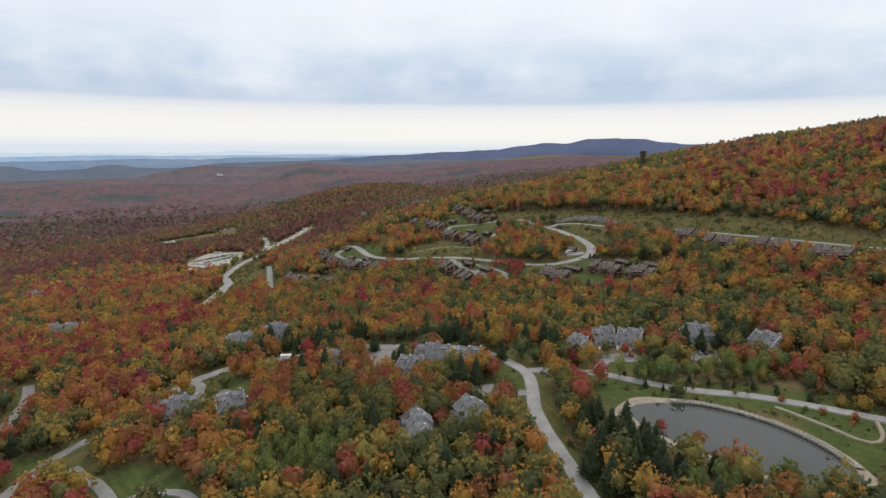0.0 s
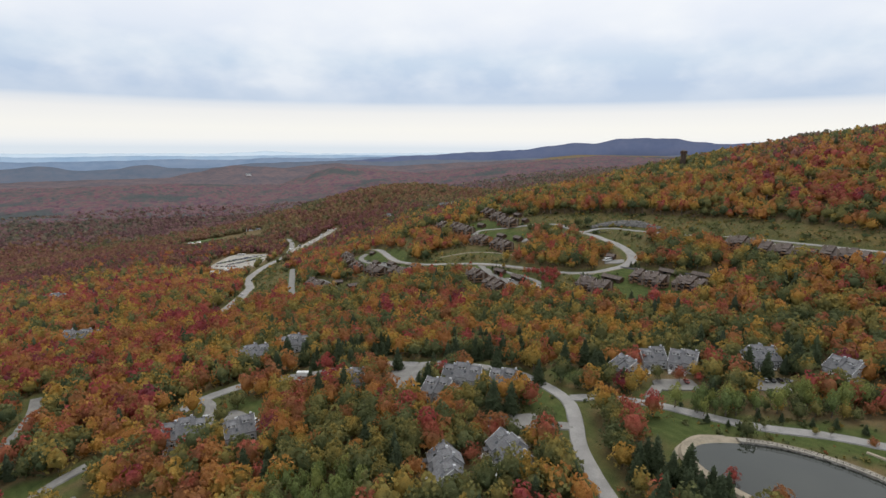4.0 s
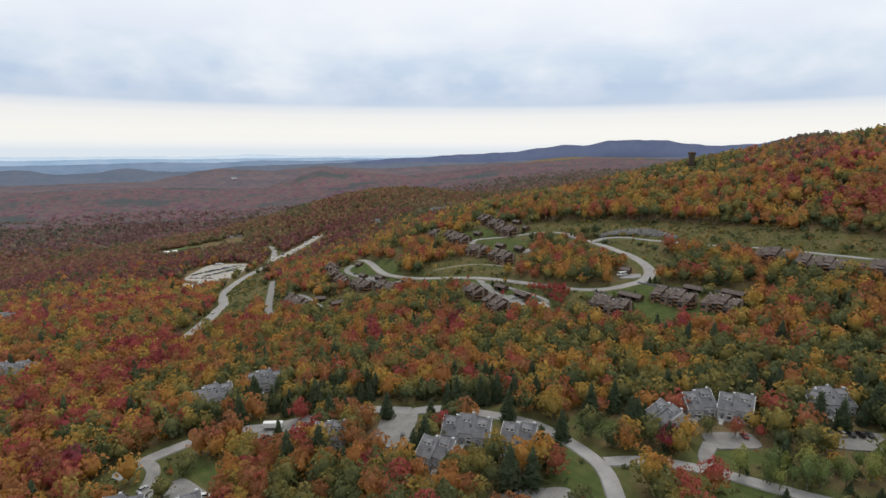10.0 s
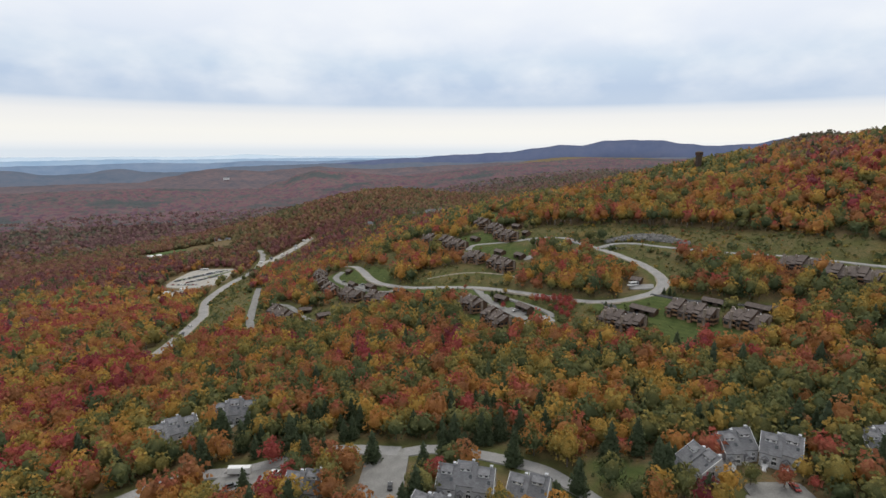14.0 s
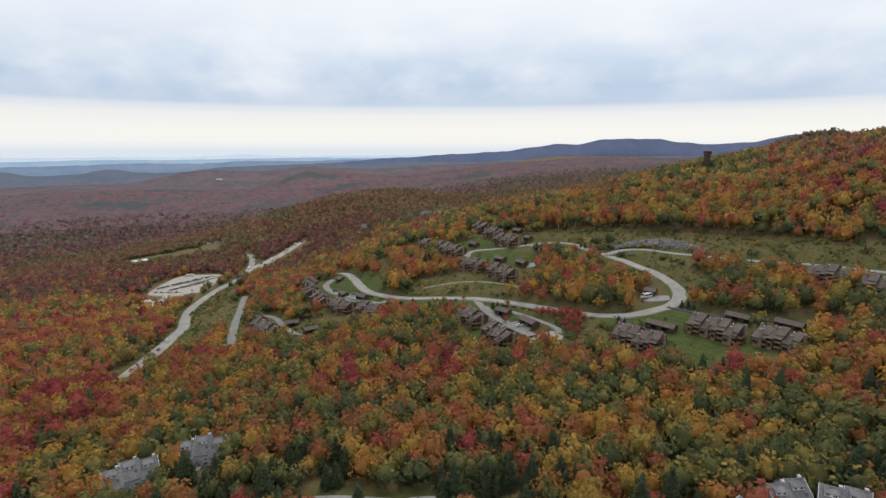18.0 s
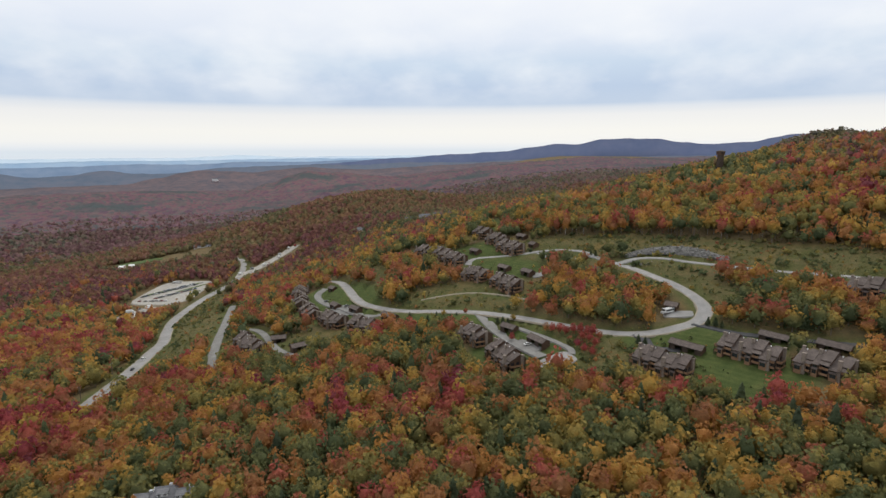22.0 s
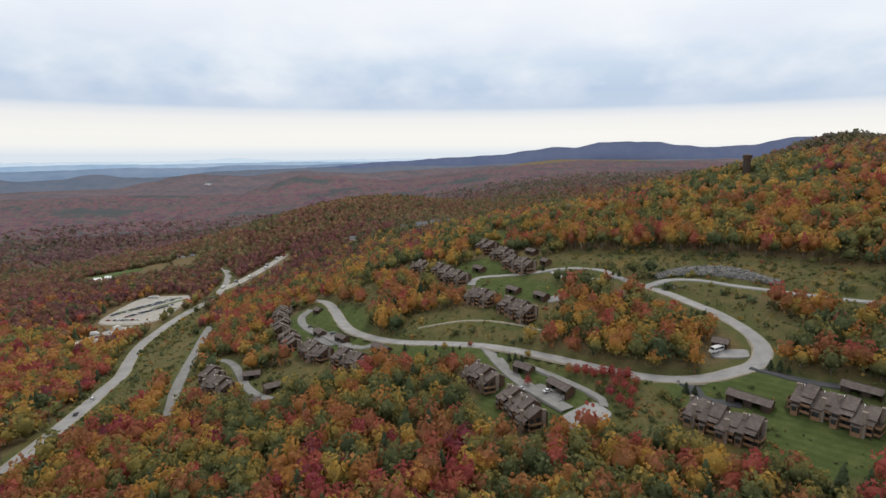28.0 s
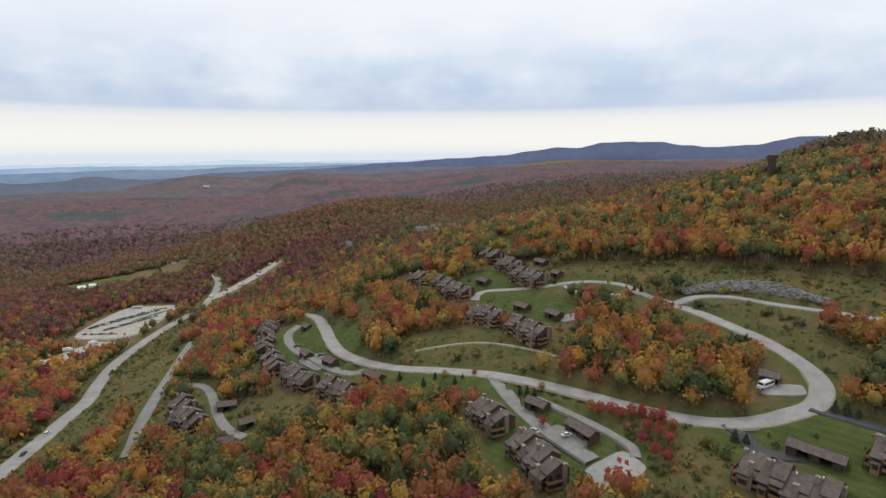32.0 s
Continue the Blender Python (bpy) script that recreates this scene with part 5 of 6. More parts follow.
def earth_pile(x, y, rad, h, seed):
    """A tipped heap of pale earth."""
    v, f = [(0, 0, h)], []
    for k, (q, z) in enumerate(((0.3, 0.86), (0.65, 0.45), (1.0, 0.0), (1.05, -1.2 / h))):
        for i in range(14):
            a = 2 * math.pi * i / 14
            w_ = q * rad * (1 + 0.22 * noise.noise((math.cos(a) * 1.3, math.sin(a) * 1.3, seed)))
            v.append((w_ * math.cos(a), w_ * math.sin(a) * 0.75, z * h))
    for i in range(14):
        f.append((0, 1 + i, 1 + (i + 1) % 14))
        f += [(1 + 14 * k + i, 1 + 14 * (k + 1) + i, 1 + 14 * (k + 1) + (i + 1) % 14, 1 + 14 * k + (i + 1) % 14) for k in range(3)]
    ob = new("earth_pile", poly("earth_pile", (v, f), gravel_mat))
    ob.matrix_world = sited(x, y, seed * 40, 0.6)
    tagged(ob, "heap of pale tipped earth on the works ground", "earth pile", "heaps on the works ground")


def truck(m, col):
    ob = thing("box_truck", m, "parked %s box truck on pale gravel" % col, "truck", "trucks on the works ground")
    part("box", box(-4.2, -1.2, 0.9, 1.6, 1.2, 3.5), CAR_PAINTS[col], ob)
    part("cab", prism([(1.8, 0.5), (3.9, 0.5), (3.9, 1.5), (3.3, 2.5), (1.8, 2.6)], -1.1, 1.1), CAR_PAINTS["white"], ob)
    part("windscreen", box(3.45, -0.95, 1.6, 3.72, 0.95, 2.3), car_glass, ob)
    part("chassis", box(-4.2, -0.5, 0.5, 3.7, 0.5, 0.9), steel_mat, ob)
    for x in (-3.0, 2.8):
        for y in (-1.0, 1.0):
            part("wheel", wheel_geo(x, y, 0.45, 0.3), rubber_mat, ob)


for k, (u_, q) in enumerate(((-70, -4), (-58, 5), (-40, -5), (-22, 4), (-4, -4), (18, 5), (36, -3), (52, 4), (68, -5), (76, 3))):
    x, y = -281 + u_ * math.sin(radians(14)) + q, 866 + u_ * math.cos(radians(14))
    if k % 3 == 1:
        earth_pile(x, y, 4.5 + k % 4, 2.2 + 0.3 * (k % 3), k)
    else:
        truck(sited(x, y, 76 + 30 * (k % 3), 1.1), ("white", "silver", "grey", "white", "red")[k % 5])
for k in range(12):
    x, y = -343 + 9 * (k % 3) + 2 * (k % 2), 562 + 5.2 * k
    if k % 4 == 2:
        truck(sited(x, y, 20 + 50 * (k % 3), 1.1), "white")
    else:
        park(x, y, 15 + 35 * (k % 4), ("white", "silver", "black", "grey", "red", "white")[k % 6], k % 2 == 0, 1.15)


# ---- lookout tower on the shoulder of the hill ----
def tower(m):
    ob = thing("lookout_tower", m, "dark timber tower above the hillside trees", "tower")
    part("shaft", prism([(-2.6, -11), (2.6, -11), (2.3, 15), (-2.3, 15)], -2.4, 2.4), dark_trim, ob)
    part("cab", box(-3.2, -3.0, 15, 3.2, 3.0, 18.6), brown_wall, ob)
    part("roof", ([(-3.8, -3.6, 18.6), (3.8, -3.6, 18.6), (3.8, 3.6, 18.6), (-3.8, 3.6, 18.6), (0, 0, 20.2)], [(3, 2, 1, 0), (0, 1, 4), (1, 2, 4), (2, 3, 4), (3, 0, 4)]), brown_roof, ob)
    for x in (-1.6, 1.6):
        window(ob, x, -3.0, 16.4, 1.6, 1.3, -1, dark_trim)


tower(sited(300, 633, 20, 3))
FOOTPRINTS += [(299, 630, 13), (292, 612, 8)]


def pole(x, y, h=10.0):
    ob = thing("utility_pole", sited(x, y, 70), "weathered wooden utility pole with a crossarm", "pole", "poles along the road")
    part("shaft", prism([(-0.16, -0.5), (0.16, -0.5), (0.11, h), (-0.11, h)], -0.14, 0.14), bark_mat, ob)
    part("crossarm", box(-1.2, -0.08, h - 0.9, 1.2, 0.08, h - 0.72), bark_mat, ob)
    for k in (-1.05, 0.0, 1.05):
        part("insulator", box(k - 0.06, -0.06, h - 0.72, k + 0.06, 0.06, h - 0.52), trim_mat, ob)


for q in [(-222, 372), (-214, 330), (-243, 440), (-268, 500), (-292, 560)]:
    pole(*q)


# ---- far houses across the valley ----
def far_house(m, L, W, H, wall_mat, label):
    ob = thing("farmhouse", m, label, "house", "houses across the valley")
    gable_unit(ob, -L / 2, L / 2, -W / 2, 0, W / 2, H, H * 1.7, H, wall_mat, trim_mat if H < 2.7 and L < 12 else grey_roof, 0.5, -5)
    for k in range(int(L / 4)):
        window(ob, -L / 2 + 2 + 4 * k, -W / 2, 1.2, 1.6, 1.8, -1, trim_mat)


for x, y, a, L, W, H, m_ in [(-529, 884, 30, 9, 7, 2.4, white_wall), (-518, 892, 30, 8, 7, 2.6, white_wall), (-522, 876, 30, 8, 6, 2.2, white_wall), (-551, 1001, 42, 34, 8, 2.6, tan_wall), (-516, 1034, 35, 36, 8, 2.8, tan_wall), (-470, 1046, 12, 30, 8, 2.8, white_wall), (-36, 914, 25, 18, 9, 6, grey_wall), (-14, 925, 25, 18, 9, 6, white_wall), (6, 938, 25, 20, 9, 6, grey_wall), (-60, 900, 20, 14, 9, 6, grey_wall),
                             (-142, 918, 10, 14, 8, 5, white_wall)]:
    far_house(sited(x, y, a, 1.0 if L < 12 else 0), L, W, H, m_, "pale house with a grey gabled roof among distant trees" if L > 12 else "small white pavilion on the playing field")
FOOTPRINTS += [(-533, 895, 20), (-493, 985, 26), (-462, 1020, 24), (-30, 905, 14), (-10, 918, 14), (5, 928, 14), (-60, 890, 10), (-142, 908, 10)]
far_house(pose(-1427, 3337, -56, 0, 0, 20), 36, 14, 6.5, white_wall, "large pale house high on a distant hill")


for x, y in ((-36, 914), (-14, 925), (6, 938)):
    FOOTPRINTS += [(x * (1 - k / 900), y - k, 11) for k in (14, 30, 46)]


def opened(x, y, far, rad):
    """Ground kept open in front of a place, towards the valley."""
    d = math.hypot(x, y - 90)
    FOOTPRINTS.append((x - x / d * far, y - (y - 90) / d * far, rad))


for x, y, a, n in CONDOS:
    if x > 200:
        continue
    opened(x, y, 13, 7); opened(x, y, 21, 6.5)
for x, y, a, n in CARPORTS:
    opened(x, y, 8, 5)
for x, y, a, n in TOWNHOUSES:
    d_ = math.hypot(x - 5, y + 20)
    FOOTPRINTS.append((x - (x - 5) / d_ * 11, y - (y + 20) / d_ * 10, 5))
for k in ("trailer_lot", "upper_lot", "court_lot", "east_lot", "pines_lot"):
    x, y = YARDS[k][:2]
    d_ = math.hypot(x - 5, y + 20)
    FOOTPRINTS.append((x - (x - 5) / d_ * 12, y - (y + 20) / d_ * 12, 8))
    FOOTPRINTS.append((x - (x - 5) / d_ * 21, y - (y + 20) / d_ * 21, 6))
FOOTPRINTS += [(-97, 110, 6), (-78, 149, 8), (-66, 155, 7)]
FOOTPRINTS += [(-300, 680, 8), (-505, 885, 26), (-478, 930, 26), (-455, 985, 18), (-519, 881, 22), (-504, 861, 22), (-486, 929, 24), (-471, 909, 24), (-440, 960, 20), ]


def lot_island(x, y, L, W, a):
    """A long planted strip with rounded ends between the rows of cars."""
    n, v, f = 28, [], []
    c, s_ = math.cos(radians(a)), math.sin(radians(a))
    for r, dz in ((1.0, 0.9), (1.0, 1.2), (0.5, 1.35)):
        for k in range(n):
            t = 2 * math.pi * k / n
            u, w = math.copysign(abs(math.cos(t)) ** 0.5, math.cos(t)) * L * r, math.sin(t) * W * r
            px, py = x + u * c - w * s_, y + u * s_ + w * c
            v.append((px, py, ground_z(px, py) + dz))
    f = [(i * n + k, i * n + (k + 1) % n, (i + 1) * n + (k + 1) % n, (i + 1) * n + k) for i in range(2) for k in range(n)] + [tuple(range(2 * n, 3 * n))]
    me = poly("lot_island", (v, f), turf_mat)
    tagged(new("lot_island", me), "grass island between rows of parked cars", "grass strip", kind="structure")


lot_island(-358, 712, 46, 4.6, 69)
lot_island(-337, 722, 28, 2.6, 71)

# ---- the woods ----
rng = np.random.default_rng(7)


def ico(level):
    bm = bmesh.new()
    bmesh.ops.create_icosphere(bm, subdivisions=level, radius=1.0)
    v = np.array([p.co for p in bm.verts])
    f = np.array([[p.index for p in q.verts] for q in bm.faces])
    bm.free()
    return v, f


ICO0, ICO1, ICO2 = ico(1), ico(2), ico(3)
assert len(ICO0[1]) == 20


def leaf_clumps(points, normals, sizes, r):
    """Small bent sprays of leaves, each its own piece, set round the crown."""
    n = len(points)
    a = r.normal(size=(n, 3)) * 0.85 + normals * 0.9
    a /= np.linalg.norm(a, axis=1)[:, None]
    b = np.cross(a, r.normal(size=(n, 3)))
    b /= np.linalg.norm(b, axis=1)[:, None]
    c = np.cross(a, b)
    s = sizes[:, None]
    v = np.stack([points + b * s, points + c * s * 0.8 + a * s * 0.25, points - b * s * 0.9, points - c * s * 0.85 + a * s * 0.2], 1).reshape(-1, 3)
    i = np.arange(n)[:, None] * 4
    return v, np.concatenate([i + [0, 1, 2], i + [0, 2, 3]])


def crown_shape(seed, clumps, lobes, size=0.2, ball=None):
    """A broad domed crown in a box of about -1..1, its middle at the origin: an uneven billowing core under many ragged sprays of leaves."""
    r = np.random.default_rng(seed)
    amount = 0.55 if lobes > 1 else 0.4
    bv, bf = ball or ICO0
    tall_ = r.uniform(0.0, 0.3)

    def form(d):
        v = lumpy(d, seed, amount, 1.55)
        v[:, 2] = np.where(v[:, 2] < 0, v[:, 2] * 0.92, v[:, 2])
        v[:, :2] *= (1.0 - 0.10 * np.clip(v[:, 2:3], 0, 1) - 0.6 * tall_ * np.clip(v[:, 2:3] - 0.2, 0, 1))
        return v
    core = form(bv) * (0.64 if lobes > 1 else 0.78)
    d = r.normal(size=(clumps, 3))
    d[:, 2] += 0.3
    d /= np.linalg.norm(d, axis=1)[:, None]
    # sprays gather in boughs that stand out from the crown, with deep gaps between
    if lobes > 1:
        bough = r.normal(size=(lobes * 5, 3)); bough[:, 2] += 0.35
        bough /= np.linalg.norm(bough, axis=1)[:, None]
        own = np.argmax(d @ bough.T, axis=1)
        d = d * 0.75 + bough[own] * r.uniform(0.0, 0.7, clumps)[:, None]
        d /= np.linalg.norm(d, axis=1)[:, None]
        near_ = (d * bough[own]).sum(1)
        out = 0.78 + 0.22 * np.clip((near_ - 0.72) / 0.28, 0, 1) ** 0.7 + r.uniform(-0.06, 0.035, clumps) + r.uniform(-0.05, 0.035, len(bough))[own]
    else:
        out = r.uniform(0.84, 1.06, clumps)
    p = form(d) * out[:, None]
    lv, lf = leaf_clumps(p, d, r.uniform(0.55, 1.35, clumps) * size, r)
    return np.concatenate([core, lv]), np.concatenate([bf, lf + len(core)])


def conifer_shape(seed, tiers, sides, sprays=0):
    """A spire of drooping ragged tiers, 1 high and about 0.24 wide to each side, feathered with short boughs."""
    r = np.random.default_rng(seed)
    vs, fs, o = [], [], 0

    def reach(t):
        return 0.235 * (1 - t) ** 0.8 + 0.012
    for k in range(tiers):
        t = k / tiers
        z0, z1 = 0.05 + 0.92 * t, min(1.0, 0.05 + 0.92 * t + 2.2 / tiers)
        n = sides if t < 0.7 else max(5, sides - 3)
        a = np.arange(n) * 2 * np.pi / n + r.uniform(0, 6)
        rr = reach(t) * r.uniform(0.55, 1.0, n)
        ring = np.stack([np.cos(a) * rr, np.sin(a) * rr, z0 + r.uniform(-0.02, 0.02, n)], 1)
        vs += [ring, [[r.normal() * 0.008, r.normal() * 0.008, z1]]]
        i = np.arange(n)
        fs.append(np.stack([i, (i + 1) % n, np.full(n, n)], 1) + o)
        o += n + 1
    v, f = np.concatenate(vs), np.concatenate(fs)
    if sprays:
        t = 1 - np.sqrt(r.uniform(0.004, 1.0, sprays))
        a = r.uniform(0, 2 * np.pi, sprays)
        rad = reach(t) * r.uniform(0.6, 1.12, sprays)
        p = np.stack([np.cos(a) * rad, np.sin(a) * rad, 0.04 + 0.93 * t], 1)
        d = np.stack([np.cos(a), np.sin(a), np.full(sprays, 0.6)], 1)
        lv, lf = leaf_clumps(p, d, r.uniform(0.022, 0.045, sprays), r)
        f = np.concatenate([f, lf + len(v)]); v = np.concatenate([v, lv])
    return v, f


def trunk_shape(sides=5, limbs=0, seed=0):
    """A tapered stem from 0 to 1 with a few rising limbs, about 0.03 thick at the foot."""
    r = np.random.default_rng(seed)
    vs, fs, o = [], [], 0

    def stem(p, q, r0, r1):
        nonlocal o
        d = np.array(q) - np.array(p)
        d = d / np.linalg.norm(d)
        b = np.cross(d, [0.3, 0.9, 0.1]); b /= np.linalg.norm(b)
        c = np.cross(d, b)
        a = np.arange(sides) * 2 * np.pi / sides
        ring = np.cos(a)[:, None] * b + np.sin(a)[:, None] * c
        vs.extend([p + ring * r0, q + ring * r1])
        i = np.arange(sides)
        j = (i + 1) % sides
        fs.append(np.concatenate([np.stack([i, j, j + sides], 1), np.stack([i, j + sides, i + sides], 1)]) + o)
        o += 2 * sides
    stem(np.array([0, 0, -0.06]), np.array([r.normal() * 0.02, r.normal() * 0.02, 0.95]), 0.026, 0.006)
    for k in range(limbs):
        a, z = r.uniform(0, 6.28), r.uniform(0.32, 0.7)
        stem(np.array([0, 0, z]), np.array([math.cos(a) * 0.17, math.sin(a) * 0.17, z + 0.17]), 0.010, 0.003)
    return np.concatenate(vs), np.concatenate(fs)


OPEN = {"loop_road": 0.30, "highway": 0.24, "near_road": 0.42, "pond_road": 0.42, "upper_road": 0.3, "hill_road": 0.4, "gravel_road": 0.26, "lane": 0.35, "west_drive": 0.3, "low_drive": 0.3, "court_road": 0.55, "west_lane": 0.4, "bottom_lane": 0.4, "bottom_drive": 0.4, "court_lane": 0.45}
OPEN_PTS = np.array([(q.x, q.y, LINES[k][0], f) for k, f in OPEN.items() for q in LINES[k][1][::2] if q.y > 84 or q.x < 0 or q.x > 70] + [(-301 + 2.1 * k, 785 + 8.4 * k, 10, 0.18) for k in range(20)] + [(-372 + 5.5 * k, 668 - 2.2 * k, 5, 0.2) for k in range(12)] + [(-570 + 10 * k, 905 + 10.5 * k, 9, 0.22) for k in range(13)])


def build_forest_plan():
    """Where every tree stands: jittered rows, thinned by roads, yards, lawns and houses."""
    spots = []
    for step, y0, y1, dmin, dmax in ((7.3, -230, 760, 0, 430), (8.4, 60, 1300, 430, 900), (10.4, 300, 1650, 900, 1400), (15.5, 300, 2300, 1400, 2050)):
        ys = np.arange(y0, y1, step * 0.87)
        for j, y in enumerate(ys):
            half = min(0.88 * (max(y, 0) + 145) + 30, 1500)
            xs = np.arange(-half, half, step) + (j % 2) * step / 2
            p = np.stack([xs, np.full(len(xs), y)], 1) + rng.uniform(-0.34, 0.34, (len(xs), 2)) * step
            d = np.hypot(p[:, 0], p[:, 1] - np.clip(p[:, 1], -60, 140))
            spots.append(np.concatenate([p, np.full((len(p), 1), step)], 1)[(d >= dmin) & (d < dmax)])
    p = np.concatenate(spots)
    keep = np.ones(len(p), bool)
    near = np.where((np.abs(p[:, 0]) < 640) & (p[:, 1] < 1100))[0]
    for k in range(0, len(near), 3000):
        i = near[k:k + 3000]
        d = (np.hypot(p[i, 0, None] - ROAD_PTS[None, :, 0], p[i, 1, None] - ROAD_PTS[None, :, 1]) - ROAD_PTS[None, :, 2]).min(1)
        keep[i] &= d > 4.4
        # verges kept open on the valley side of the main roads
        for k0 in range(0, len(OPEN_PTS), 300):
            q = OPEN_PTS[k0:k0 + 300]
            rx, ry = p[i, 0, None] - q[None, :, 0], p[i, 1, None] - q[None, :, 1]
            wx, wy = 0 - q[:, 0], 100 - q[:, 1]
            wl = np.hypot(wx, wy)
            al, ac = (rx * wx + ry * wy) / wl, (rx * wy - ry * wx) / wl
            keep[i] &= (np.hypot(np.where(al > 0, al * q[None, :, 3], al), ac) - q[None, :, 2]).min(1) > 2.4
    edge = rng.uniform(0.85, 1.15, len(p))
    for e in CLEARINGS:
        keep &= in_ellipse(p[:, 0], p[:, 1], e) > edge
    for e in YARDS.values():
        keep &= in_ellipse(p[:, 0], p[:, 1], (e[0], e[1], e[2] * 1.2 + 3, e[3] * 1.2 + 3, e[4])) > 1
    keep &= in_ellipse(p[:, 0], p[:, 1], (128, 56.5, 44, 24.5, -42.6)) > 1.25
    # young growth, thinner, between the pond road and the lots
    keep &= (in_ellipse(p[:, 0], p[:, 1], (140, 113, 56, 13, -22)) > 1) | (rng.uniform(size=len(p)) < 0.8)
    for gx, gy, rx, ry, n in BIRCH_GROVES[:2]:
        keep &= (in_ellipse(p[:, 0], p[:, 1], (gx, gy, rx, ry, 0)) > 1) | (rng.uniform(size=len(p)) < 0.3)
    for hx, hy, hr in FOOTPRINTS:
        keep &= np.hypot(p[:, 0] - hx, p[:, 1] - hy) > hr
    keep &= ~((rng.uniform(size=len(p)) < 0.04) & (p[:, 2] < 7.5))
    return p[keep]


spots = build_forest_plan()
dist = np.hypot(spots[:, 0], spots[:, 1] - np.clip(spots[:, 1], -60, 140))


def fields(x, y):
    """Stands of like trees: a slow drift of tint, and where conifers gather."""
    a = noise.noise((x / 70, y / 70, 1.5)); b = noise.noise((x / 24, y / 24, 7.5)); c = noise.noise((x / 55, y / 55, 21.0))
    return a, b, c


F = np.array([fields(x, y) for x, y, _ in spots])
u = rng.uniform(size=len(spots))
# mixed stands: green and olive, gold, orange and rust, red and crimson
kind_u = 0.060 + 0.78 * u + 0.26 * F[:, 0] + 0.30 * F[:, 1] + 0.10 * np.clip(-(spots[:, 0] + 60) / 250, -0.6, 1.0) - 0.10 * (spots[:, 0] > 90) * (spots[:, 1] > 440)
kind_u = kind_u + np.where(dist > 700, 1, 0) * np.array([0.7 * noise.noise((x / 240, y / 240, 3.3)) for x, y, _ in spots])
for cx, cy, cr, w_ in ((350, 430, 80, 0.3), (-330, 380, 170, 0.08), (-130, 140, 90, -0.02), (110, 240, 80, 0.06), (10, 300, 45, 0.02), (-20, 230, 60, 0.04), (-20, 90, 110, -0.03), (-60, 330, 90, 0.03), (430, 620, 90, 0.18)):
    kind_u = kind_u + w_ * np.exp(-((spots[:, 0] - cx) ** 2 + (spots[:, 1] - cy) ** 2) / (2 * cr * cr))
g = rng.normal(size=len(spots))
tint = np.select([kind_u < 0.34, kind_u < 0.51, kind_u < 0.84], [0.11 + 0.07 * g, 0.31 + 0.07 * g, 0.60 + 0.08 * g], 0.82 + 0.075 * g)
# stands of their own colour: gold on the knoll, olive and gold on the hill's shoulder
for e, share, hues in (((88, 375, 62, 34, -40), 0.85, (0.12, 0.22, 0.32, 0.38, 0.42, 0.42, 0.46, 0.52, 0.6, 0.72)), ((200, 540, 130, 75, -25), 0.55, (0.2, 0.26, 0.34, 0.44, 0.5, 0.56, 0.62, 0.68)), ((40, 420, 40, 16, -30), 0.6, (0.22, 0.3, 0.36, 0.5, 0.66)), ((-150, 1280, 420, 230, 8), 0.6, (0.1, 0.2, 0.3, 0.4, 0.5, 0.56, 0.62)), ((-950, 1500, 420, 700, 0), 0.25, (0.62, 0.7, 0.8, 0.86, 0.92)), ((-520, 1500, 60, 420, 25), 0.85, (0.02, 0.05, 0.1, 0.14))):
    hit_ = (in_ellipse(spots[:, 0], spots[:, 1], e) < 1) & (rng.uniform(size=len(spots)) < share)
    tint = np.where(hit_, rng.choice(hues, len(spots)) + 0.02 * g, tint)
tint = np.clip(tint, 0.02, 0.98)
# how far each crown has turned from its skirts to its top
turned_by = rng.choice([0.02, 0.05, 0.10, 0.18, 0.28], len(spots))
conifer = (rng.uniform(size=len(spots)) < 0.035 + 0.30 * np.clip(F[:, 2] - 0.18, 0, 1)) & (dist < 800)
for cx, cy, cr, share in CONIFER_STANDS:
    conifer |= (np.hypot(spots[:, 0] - cx, spots[:, 1] - cy) < cr) & (rng.uniform(size=len(spots)) < share)
ground_at = height(spots[:, 0], spots[:, 1])


def planted(name, label, shapes, sel, scale, tints, mat, lift=None, parent=None, turn=0.0):
    """Many trees of one stand joined into one mesh; the tops of the crowns have turned farthest."""
    idx = np.where(sel)[0]
    pick = rng.integers(0, len(shapes), len(idx))
    V, T, TI, o = [], [], [], 0
    for k, (sv, sf) in enumerate(shapes):
        i = idx[pick == k]
        if not len(i):
            continue
        a = rng.uniform(0, 2 * np.pi, len(i))
        c, s = np.cos(a)[:, None], np.sin(a)[:, None]
        sx, sz = scale[0][i][:, None], scale[1][i][:, None]
        x, y, z = sv[None, :, 0] * sx, sv[None, :, 1] * sx, sv[None, :, 2] * sz
        P = np.stack([x * c - y * s + spots[i, 0, None], x * s + y * c + spots[i, 1, None], z + (ground_at[i] + (lift[i] if lift is not None else 0))[:, None]], -1)
        V.append(P.reshape(-1, 3)); TI.append((tints[i][:, None] + (turn[i][:, None] if isinstance(turn, np.ndarray) else turn) * np.clip(sv[None, :, 2] - 0.25, -1, 0.6)).ravel())
        T.append((sf[None] + (np.arange(len(i)) * len(sv))[:, None, None] + o).reshape(-1, 3))
        o += len(i) * len(sv)
    me = mesh_np(name, np.concatenate(V), np.concatenate(T), mat, np.concatenate(TI), True)
    ob = new(name, me)
    if parent:
        ob.parent = parent
        return tagged(ob, label)
    return tagged(ob, label, "forest", kind="stuff")


